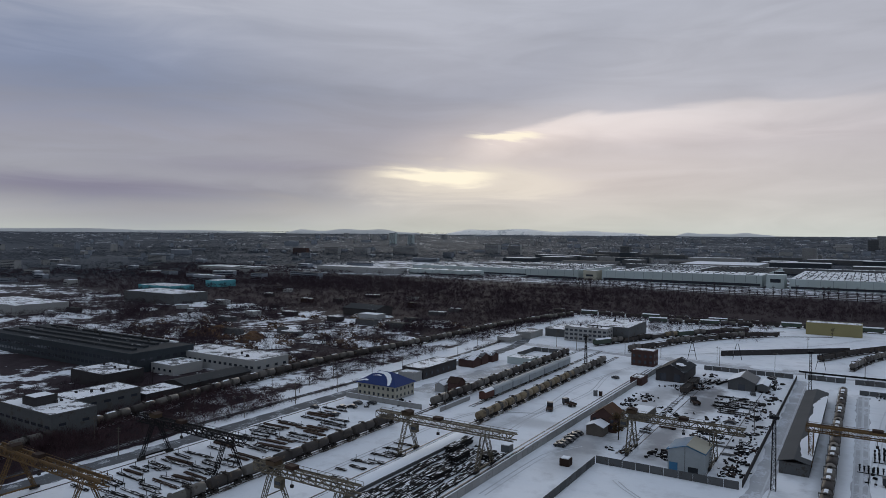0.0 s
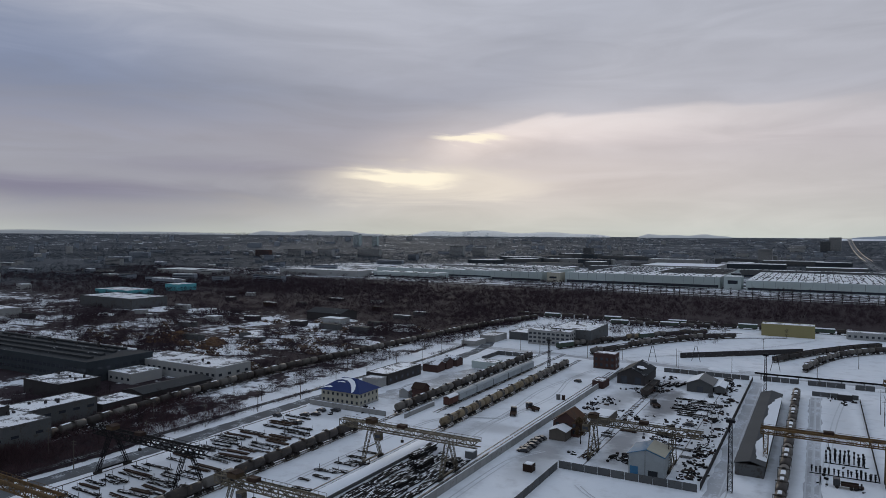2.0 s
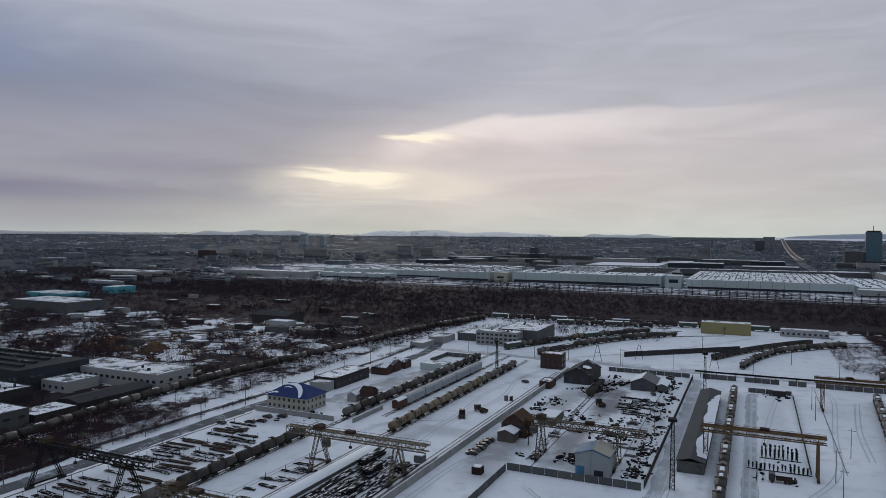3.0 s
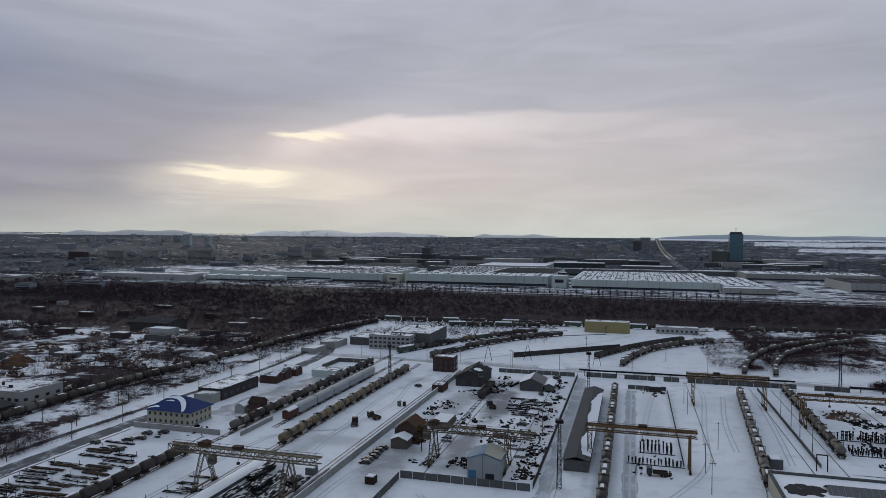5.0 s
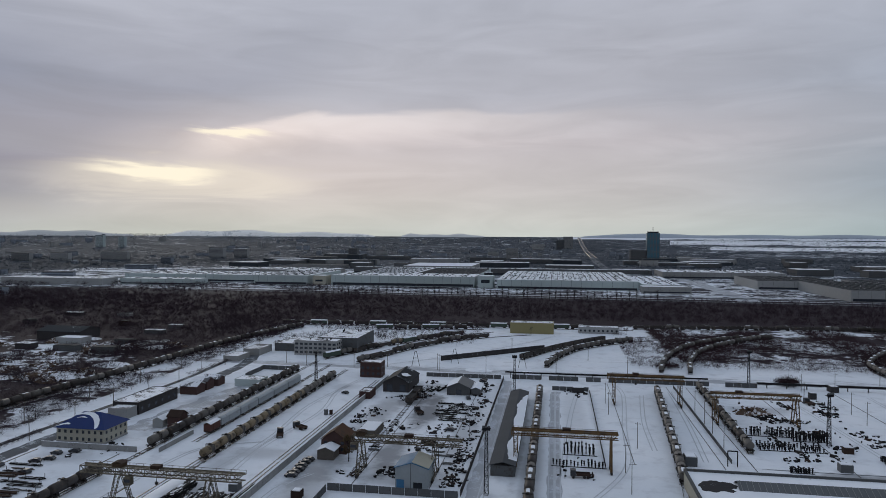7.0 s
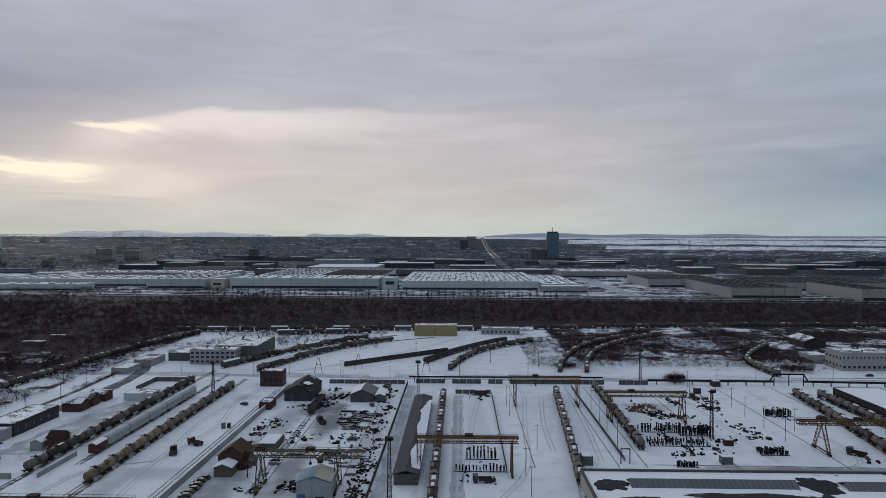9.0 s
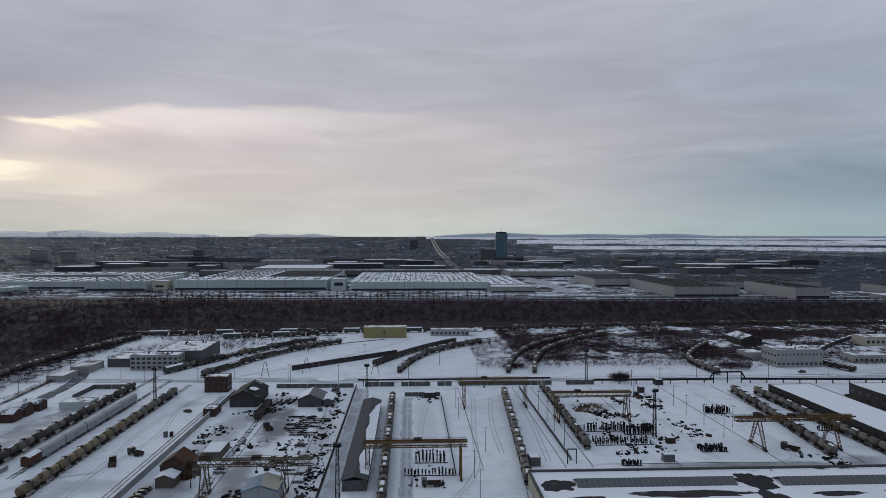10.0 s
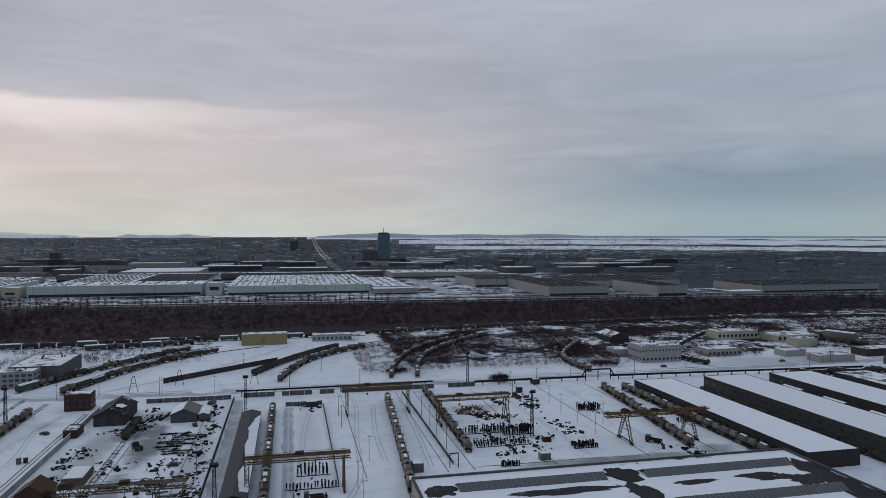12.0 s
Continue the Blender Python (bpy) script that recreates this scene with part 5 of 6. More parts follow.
LITTER = Mesh()
SPOTS = [(118, 328, 16, 2.6), (123, 349, 8, 2), (94, 312, 12, 2.4), (86, 290, 10, 4), (158, 240, 14, 3), (-48, 254, 26, 3.4), (-33, 214, 8, 1.6), (-32.5, 226, 10, 1.6), (-33, 236, 10, 1.6), (-33.5, 250, 9, 1.6), (-33, 272, 8, 1.8), (-35, 296, 9, 2), (-34, 322, 10, 2.2), (-36, 334, 8, 2), (-38, 360, 10, 3), (-64, 327, 18, 3), (-72, 345, 10, 3), (-83, 278, 9, 2), (-84, 286, 8, 2), (-80, 292, 8, 3), (-74, 275, 7, 2.5), (-84, 250, 6, 2), (-55, 222, 6, 2), (-66, 218, 5, 2),
         (105, 337, 14, 4), (124, 338, 10, 3), (123, 325, 8, 3), (122, 294, 12, 3.5), (120, 282, 12, 3.5), (104, 293, 14, 4), (148, 313, 9, 4), (84, 259, 12, 4), (98, 262, 8, 3), (91, 318, 40, 6), (100, 312, 16, 3), (107, 276, 10, 3), (92, 268, 12, 5), (118, 352, 8, 3), (149, 262, 8, 4),
         (-66, 332, 12, 4), (-46, 305, 16, 6), (-64, 276, 10, 4), (-43, 273, 14, 5), (-45, 249, 16, 5), (-54, 221, 10, 3), (-34, 217, 12, 2), (-33, 242, 14, 2), (-36, 284, 14, 2.5), (-34, 262, 12, 2), (-37, 310, 12, 2.5), (-37, 345, 8, 2), (-64, 358, 8, 4), (-73, 325, 14, 4), (-80, 262, 8, 4), (-82, 300, 8, 3), (8, 232, 7, 4), (9, 350, 12, 4), (-108, 190, 8, 5), (160, 246, 8, 4), (-170, 225, 8, 6)]
for x, y, n, w in SPOTS:
    for k in range(round(n * 0.75)):
        px, py = rng.gauss(x, w * 0.7), rng.gauss(y, w * 0.9)
        if k % 2:
            scrap(px, py, rng.uniform(0.7, 2.2), rng.choice((BAR_STEEL, BAR_STEEL, STEEL, RUST, UNDER)), rng.uniform(0, 180))
        for _ in range(2):
            qx, qy, a = px + rng.gauss(0, 1.8), py + rng.gauss(0, 2.2), rng.uniform(0, 3.14)
            l, h = rng.uniform(0.2, 1.5), rng.uniform(0.15, 0.7)
            LITTER.beam((qx, qy, h / 2), (qx + math.cos(a) * l, qy + math.sin(a) * l, h * rng.uniform(0.4, 1.0)), rng.uniform(0.2, 0.9), h)
tagged(solid("yard_litter", LITTER, BAR_STEEL, "small dark scrap and offcuts strewn over snow", "scrap litter"), kind="stuff")


def post_field(x, y, nx, ny, step, h, label="rows of dark insulator posts standing in the snow"):
    t = thing("post_rack", label, "post rack", x, y, group="post racks")
    me = Mesh().tube((0, 0, 0), (0, 0, 1), 0.2, 6).tube((0, 0, 0.5), (0, 0, 0.64), 0.34, 6).tube((0, 0, 0.86), (0, 0, 1.0), 0.36, 6).data("post", STEEL)
    for i in range(nx):
        for j in range(ny):
            if rng.random() < 0.12:
                continue
            ob = new("post", me)
            ob.parent = t
            ob.location = (i * step + rng.uniform(-0.2, 0.2), j * step * 1.4 + rng.uniform(-0.2, 0.2), 0)
            ob.scale = (1, 1, h * rng.uniform(0.7, 1.15))
    part("base_beam", Mesh().box(-0.5, -0.3, 0, nx * step, -0.1, 0.25), STEEL, t)


post_field(3, 250, 9, 3, 1.3, 3.6)
post_field(-1, 237, 15, 2, 1.2, 2.2, "row of grey posts and mesh in the snow")
post_field(75, 268, 16, 4, 1.45, 1.9)
post_field(75.5, 287, 14, 2, 1.3, 3.4)
post_field(91, 282, 12, 4, 1.1, 3.2)
post_field(113.5, 258, 12, 5, 0.85, 1.9)
post_field(140, 314, 12, 3, 1.0, 3.2)
post_field(78, 244, 9, 2, 0.8, 2.0)
post_field(176, 284, 9, 2, 1.1, 2.2)


def car(x, y, rz, mat=CARPAINT, label="dark parked car dusted with snow"):
    t = thing("car", label, "car", x, y, 0, rz, group="parked cars")
    body = [(-2.1, 0.35), (2.1, 0.35), (2.1, 0.8), (1.1, 0.95), (0.55, 1.42), (-1.2, 1.45), (-1.75, 0.98), (-2.1, 0.9)]
    n = len(body)
    m = Mesh().add([(s * 0.85, y_, z) for s in (-1, 1) for y_, z in body], [tuple(range(n)), tuple(range(2 * n - 1, n - 1, -1))] + [(i, n + i, n + (i + 1) % n, (i + 1) % n) for i in range(n)])
    part("body", m, mat, t)
    for s in (-1, 1):
        part("side_window", Mesh().box(s * 0.86 - 0.02, -1.1, 0.98, s * 0.86 + 0.02, 0.5, 1.34), GLASS, t)
        for y_ in (-1.3, 1.3):
            part("wheel", Mesh().tube((s * 0.72, y_, 0.32), (s * 0.88, y_, 0.32), 0.32, 10), UNDER, t)
    part("windscreen", Mesh().add([(-0.75, 1.08, 1.0), (0.75, 1.08, 1.0), (0.7, 0.6, 1.4), (-0.7, 0.6, 1.4)], [(0, 1, 2, 3)]), GLASS, t)
    return t


for k, y in enumerate((211, 214, 217, 220.5, 224, 227)):
    car(-85.5 + rng.uniform(-0.5, 0.5), y, 90 + rng.uniform(-6, 6))
for x, y, rz in ((-104, 327, 60), (-52.8, 222, 70), (-42.5, 272, 82), (-42, 327, 20), (-39, 366, 80), (-39, 370, 85), (-173, 199, 70), (-178, 209, 100), (-175, 212, 95), (-177, 218, 85), (-172, 221, 92), (-187, 203, 80), (300, 470, 30), (318, 466, 60), (330, 474, 85), (345, 470, 10), (240, 405, 90), (330, 405, 95)):
    car(x, y, rz)


def truck(x, y, rz):
    t = thing("truck", "dark flatbed truck parked on the snow", "truck", x, y, 0, rz, group="parked trucks")
    part("cab", Mesh().box(-1.2, 1.6, 0.7, 1.2, 3.3, 2.7), CARPAINT, t)
    part("bed", Mesh().box(-1.25, -3.2, 0.9, 1.25, 1.4, 1.15).box(-1.25, -3.2, 1.15, -1.15, 1.4, 1.6).box(1.15, -3.2, 1.15, 1.25, 1.4, 1.6), RUST, t)
    part("windscreen", Mesh().box(-1.05, 3.28, 1.7, 1.05, 3.34, 2.5), GLASS, t)
    for s in (-1, 1):
        for y_ in (-2.3, -1.2, 2.4):
            part("wheel", Mesh().tube((s * 0.95, y_, 0.48), (s * 1.25, y_, 0.48), 0.48, 10), UNDER, t)


for x, y, rz in ((-107, 253, 20), (-103, 264, 60), (118, 345, 10), (149, 259, 40), (-60, 296, 30), (-67, 322, -20), (8, 227, 92)):
    truck(x, y, rz)
for x, y, a, b, h in ((46, 247, 4, 5, 3.2), (96.4, 248.5, 4, 3, 2.6), (105.6, 270, 3.4, 2.4, 2.2), (123.8, 358, 3, 3, 3.0), (-77, 195, 3, 3, 2.2), (-100, 287, 1.4, 1.4, 2.4), (-98, 288, 1.2, 1.2, 2.0), (-98, 197, 3, 3, 2.2), (11, 351, 6, 2.5, 2.6), (140, 376, 4, 4, 3)):
    house("hut", "small dark hut standing in the snow", x - a / 2, y - b / 2, x + a / 2, y + b / 2, h, rng.choice((BRICK_D, RUST, SHEET)), SNOW, "hut", parapet=0, group="huts")


# ---- the great factory beyond the wood ----
def ridges(parent, x0, x1, y0, y1, z, n, mat, h=1.6):
    for k in range(n):
        x = x0 + (x1 - x0) * (k + 0.5) / n
        part("roof_vent", Mesh().gable(x - 0.4, y0, x + 0.4, y1, z, z + h * 0.5, 0.12, 0.0), mat, parent)


def factory(x0, y0, x1, y1, h, wall, roof, label, vents=0, vmat=SHEET_D, band=True):
    t = house("factory_hall", label, x0, y0, x1, y1, h, wall, roof, "factory", group="factory halls")
    a, b = (x1 - x0) / 2, (y1 - y0) / 2
    if band:
        part("window_band", Mesh().box(-a + 2, -b - 0.15, 1.0, a - 2, -b + 0.2, h * 0.30), GLASS, t, "dark strip of ground-floor glazing")
    if vents:
        ridges(t, -a + 6, a - 6, -b + 8, b - 8, h + 0.2, vents, vmat)
    if vents:
        m = Mesh()
        for _ in range(int(4 * a * b / 170)):
            x, y, s = rng.uniform(-a + 4, a - 4), rng.uniform(-b + 4, b - 4), rng.uniform(0.4, 1.1)
            m.box(x - s, y - s * 0.7, h + 0.2, x + s, y + s * 0.7, h + 0.5 + s * 0.7)
        tagged(part("roof_hood", m, SHEET, t), "many small dark roof hoods", kind="stuff")
    n = int((x1 - x0) / 14) if band else 0
    for k in range(n):
        x = -a + (k + 0.5) * 2 * a / n
        part("joint", Mesh().box(x - 0.15, -b - 0.1, h * 0.32, x + 0.15, -b + 0.1, h), CONCRETE_D, t)
    return t


factory(-353, 1038, -124, 1120, 16, SHEET_G, PLANT_ROOF, "long pale factory front with a snowy roof", 9)
factory(-340, 1121, -235, 1330, 15, SHEET_G, PLANT_ROOF, "wide factory hall with snow between roof vents", 12)
factory(-234, 1121, -126, 1330, 15.5, SHEET_G, SHEET_D, "wide factory hall with a dark cleared roof", 10)
t = house("stair_block", "pale gate block between dark recesses of the factory front", -117, 1026, -95, 1060, 18, SHEET_G, PLANT_ROOF, "factory", front=(8, 1, 1, 13, 5))
house("penthouse", "dark plant room on the factory roof", -112, 1066, -99, 1080, 21, SHEET_D, SNOW)
factory(-88.5, 1022, 118, 1290, 13.5, SHEET_G, PLANT_ROOF, "wide pale factory hall under snow with rows of vents", 22)
factory(-480, 1030, -390, 1200, 15, SHEET_G, PLANT_ROOF, "long pale factory front with a snowy roof", 6)
house("stair_block", "pale gate block between factory halls", -382, 1032, -361, 1060, 15, PLASTER, PLANT_ROOF, "factory", front=(6, 1, 1, 12, 3))
factory(-740, 1075, -481, 1180, 12, SHEET_G, PLANT_ROOF, "low pale-green factory hall with snowy roof", 10)
factory(-690, 990, -560, 1030, 9, SHEET_G, PLANT_ROOF, "low pale-green factory hall with snowy roof", 4)
factory(118.5, 985, 185, 1015, 9, CONCRETE, PLANT_ROOF, "low grey hall beside the factory road", 0)
factory(125, 1030, 180, 1260, 9, SHEET_G, SNOW, "narrow pale hall with snowy roof", 3)
factory(357, 905, 449, 1090, 14, PLASTER_W, SHEET_D, "whitish hall with a dark green-black roof", 7, SHEET_D)
factory(300, 1092, 420, 1230, 13, PLASTER_W, SHEET_D, "whitish hall with a dark green-black roof", 6, SHEET_D)
factory(507, 872, 555, 1010, 15, PLASTER_W, SHEET_D, "tall whitish hall with a dark roof", 4, SHEET_D)
factory(450, 1030, 640, 1180, 12, CONCRETE, SHEET_D, "wide grey hall with a dark roof", 8, SHEET_D)
factory(690, 890, 900, 1010, 11, CONCRETE, SHEET_D, "wide grey hall with a dark roof", 8, SHEET_D)
factory(620, 860, 670, 890, 6, CONCRETE, SNOW, "low grey depot with snowy roof", 0)
factory(200, 1350, 420, 1460, 12, CONCRETE, PLANT_ROOF, "grey hall with a snowy roof", 8)
factory(-420, 1380, 120, 1410, 13, CONCRETE_D, PLANT_ROOF, "very long dark factory range", 24)
factory(-700, 1260, -430, 1350, 12, CONCRETE, PLANT_ROOF, "grey factory hall with a snowy roof", 10)
factory(-330, 1450, -180, 1620, 14, CONCRETE, SNOW, "factory hall under unbroken snow", 0)
for k in range(46):
    x0, y0 = rng.uniform(-900, 1100), rng.uniform(1440, 2300)
    if 95 < x0 < 180 or -60 < x0 < 100 and y0 < 1500:
        x0 += 120
    w, d = rng.uniform(40, 150), rng.uniform(25, 70)
    if x0 < 105 < x0 + w:
        w = max(20.0, 100 - x0)
    factory(x0, y0, x0 + w, y0 + d, rng.uniform(8, 15), rng.choice((CONCRETE, CONCRETE_D, CONCRETE_D, SLATE)), rng.choice((SNOW_ROOF, PLANT_ROOF, SHEET_D, SNOW_ROOF)), "far grey works hall among bare trees", 0, band=False)

# parked new cars in rows on the plant's lots
lot = Mesh()
for i in range(60):
    for j in range(16):
        if rng.random() < 0.8:
            x, y = -620 + i * 4.4, 1205 + j * 3.4 if j % 2 else 1206 + j * 3.4
            lot.box(x - 0.9, y - 1.0, 0, x + 0.9, y + 1.0, 1.4)
solid("parked_cars", lot, CARPAINT, "rows of parked cars on the factory lot", "parked cars", kind="stuff")


# ---- the office tower and the town ----
t = thing("office_tower", "tall teal glass office tower above the plant", "tower", 318, 2360)
part("shaft", Mesh().box(-20, -13, 0, 20, 13, 92), TOWER_GLASS, t)
for k in range(23):
    part("floor_band", Mesh().box(-20.2, -13.2, 3.2 + k * 3.9, 20.2, 13.2, 4.1 + k * 3.9), SHEET, t)
for x in (-20, -10, 0, 10, 20):
    part("mullion", Mesh().box(x - 0.5, -13.6, 0, x + 0.5, -13.1, 92), SHEET, t)
part("crown", Mesh().box(-17, -10, 92, 17, 10, 97), SHEET_D, t)
part("aerial", Mesh().tube((0, 0, 97), (0, 0, 112), 0.9, 6), STEEL, t)
house("tower_wing", "dark low wing at the tower's foot", 245, 2350, 296, 2385, 34, CONCRETE_D, SHEET_D, "building")


def flats(x, y, w, d, h, wall, rz=0.0, label="pale panel-built block of flats", cols=None):
    t = thing("apartment_block", label, "apartment block", x, y, rise(x, y), rz, group="apartment blocks")
    part("wall", Mesh().box(-w / 2, -d / 2, -3, w / 2, d / 2, h), wall, t)
    part("roof", Mesh().box(-w / 2 + 0.4, -d / 2 + 0.4, h, w / 2 - 0.4, d / 2 - 0.4, h + 0.6), SHEET_D if (w * 10) % 3 < 1.6 else SNOW_ROOF, t)
    if math.hypot(x, y) > 2600 and h < 34:
        return t
    m = Mesh()
    for k in range(int(h / 3)):
        m.box(-w / 2 + 1, -d / 2 - 0.12, 1.2 + k * 3, w / 2 - 1, -d / 2 + 0.1, 2.3 + k * 3)
    part("glazing", m, GLASS, t)
    return t


# panel walls lightened to blue-grey, with the air's haze in the colour
HAZED_WALL = material("hazed_grey_panel", (0.19, 0.215, 0.25), 0.85, vary=0.3, scale=0.02, grain=0.2)
FACADES = [HAZED_WALL, HAZED_WALL, CONCRETE, HAZED_WALL]


def town(n, az0, az1, r0, r1, hs, seed):
    """Blocks of flats and works scattered over a sector of the far land; azimuth in degrees from the yard's axis."""
    g = random.Random(seed)
    for _ in range(n):
        a, r = radians(g.uniform(az0, az1)), r0 + (r1 - r0) * g.random()
        x, y = r * math.sin(a), r * math.cos(a)
        if 60 < x < 190 and y > 1200:
            continue
        h = g.choice(hs)
        flats(x, y, g.choice((14, 18, 24, 36, 60)) * g.uniform(0.8, 1.2), g.uniform(10, 15), h * g.uniform(0.8, 1.15), g.choice(FACADES), g.uniform(-25, 25), "far pale block of flats above bare trees" if h > 12 else "far low grey block with a snowy roof")


town(52, -68, -30, 1500, 2700, (6, 9, 9, 15, 15), 1)
town(80, -68, -20, 2700, 4600, (6, 9, 9, 12, 15, 24), 2)
town(60, -22, 2, 2600, 4500, (6, 9, 9, 15, 20), 3)
town(40, -22, 12, 2350, 3200, (6, 9, 9, 15), 5)
town(26, 8, 44, 1600, 2600, (5, 6, 8), 4)
town(30, -70, -38, 1000, 1500, (6, 8, 10), 6)
for x, y, w, d, h, wall, label in ((-1620, 1690, 60, 16, 22, BRICK, "dark red block of flats with snowy roof"), (-1550, 1770, 60, 16, 24, CONCRETE, "grey nine-storey block of flats"), (-1470, 1830, 60, 16, 24, PLASTER_W, "pale nine-storey block of flats"),
                                  (-1340, 1900, 90, 16, 26, CONCRETE, "long grey block of panel-built flats"), (-1150, 2180, 55, 20, 36, PLASTER_W, "white office slab with dark windows"), (-1085, 2230, 50, 18, 32, CONCRETE, "grey office slab with rows of windows"),
                                  (-2180, 2980, 40, 20, 58, SHEET_G, "pale high-rise tower block"), (-2090, 3020, 32, 20, 50, SHEET_G, "pale high-rise tower block"), (-150, 2350, 40, 20, 38, CONCRETE, "grey tower block above the works"), (60, 3600, 50, 20, 62, CONCRETE, "distant tower block by the avenue"),
                                  (20, 3500, 40, 20, 46, CONCRETE_D, "distant tower block by the avenue"), (-700, 2300, 30, 30, 34, CONCRETE_D, "dark domed hall in the distance")):
    flats(x, y, w, d, h, wall, 0, label)
strip("avenue", [(118, 1560), (121, 2000), (126, 2400), (134, 3000), (142, 3700), (150, 4400), (154, 4850)], 22, ASPHALT, 0.6, "straight avenue running to the skyline", "road")
strip("factory_road", [(235, 880), (238, 1000), (235, 1200), (215, 1500)], 26, PACKED, 0.05, "snowy factory road", "road")
m = Mesh()
for k in range(60):
    for s in (-9, 9):
        y = 2350 + k * 40
        x = 126 + (y - 2400) * 0.0115 + s
        m.box(x - 0.7, y - 1, rise(x, y) + 7, x + 0.7, y + 1, rise(x, y) + 8.2)
solid("street_lights", m, LAMP_W, "two lines of lit warm street lights", "street lights", kind="stuff")
for y, w, mat in ((884, 12, ASPHALT), (912, 9, PACKED), (938, 14, ASPHALT), (962, 8, PACKED), (985, 7, ASPHALT)):
    strip("highway", [(-1200, y + 120), (-600, y + 40), (0, y), (300, y - 18), (700, y - 60), (1300, y - 150)], w, mat, 0.05 if mat is ASPHALT else 0.08, "dark cleared highway in front of the plant" if mat is ASPHALT else "snowy verge between the carriageways", "road")

# frozen reservoir and far shore
def sheet(name, az0, az1, r0, r1, mat, label, category, up=0.8):
    m, n = Mesh(), 40
    v = []
    for i in range(n + 1):
        a = radians(az0 + (az1 - az0) * i / n)
        e = 1 + 0.012 * math.sin(i * 1.7) + 0.008 * math.sin(i * 4.1)
        for k in range(5):
            r = min(r0 * e + (r1 - r0 * e) * k / 4, 4890)
            x, y = r * math.sin(a), r * math.cos(a)
            v.append((x, y, rise(x, y) + up))
    m.add(v, [(5 * i + k, 5 * i + k + 1, 5 * i + k + 6, 5 * i + k + 5) for i in range(n) for k in range(4)])
    return solid(name, m, mat, label, category, kind="structure", smooth=True)


sheet("reservoir", 9, 75, 4120, 4560, ICE, "broad frozen reservoir under snow", "water")
sheet("reservoir", 1, 75, 4640, 4860, ICE, "broad frozen reservoir under snow", "water")
sheet("snowfield", 12, 75, 3560, 3900, ICE, "white snowfields before the reservoir", "field")


def hills(az0, az1, peak, mat, label, seed, r=4880.0, base=60.0):
    m, n = Mesh(), 90
    v = []
    for i in range(n + 1):
        k = i / n
        a = radians(az0 + (az1 - az0) * k)
        h = peak * min(1, k * 9, (1 - k) * 4) ** 0.7 * (0.72 + 0.28 * math.sin(k * 6 + seed) * math.cos(k * 15 + seed * 2)) + 1.0 * noise.noise((k * 30, seed, 0))
        x, y = r * math.sin(a), r * math.cos(a)
        for q, z in ((0.985, base - 10), (0.992, base + 16 + h * 0.5), (1.0, base + 17 + h), (1.0, base - 30)):
            v.append((x * q, y * q, z))
    m.add(v, [(4 * i + k, 4 * i + 4 + k, 4 * i + 5 + k, 4 * i + 1 + k) for i in range(n) for k in range(3)])
    solid("hills", m, mat, label, "hills", kind="structure", smooth=True)


hills(-75, -46, 20, HILL, "far wooded hills with haze painted into their colour", 1)
hills(-45, -33.9, 32, HILL, "far wooded hills with haze painted into their colour", 6)
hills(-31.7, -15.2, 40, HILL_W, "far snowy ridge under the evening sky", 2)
hills(-13, -6, 20, HILL, "far wooded hills with haze painted into their colour", 4)
hills(2, 26, 26, HILL_B, "far hills beyond the reservoir, painted haze blue", 3)
hills(18, 78, 9, HILL_B, "far shore beyond the reservoir, painted haze blue", 5)


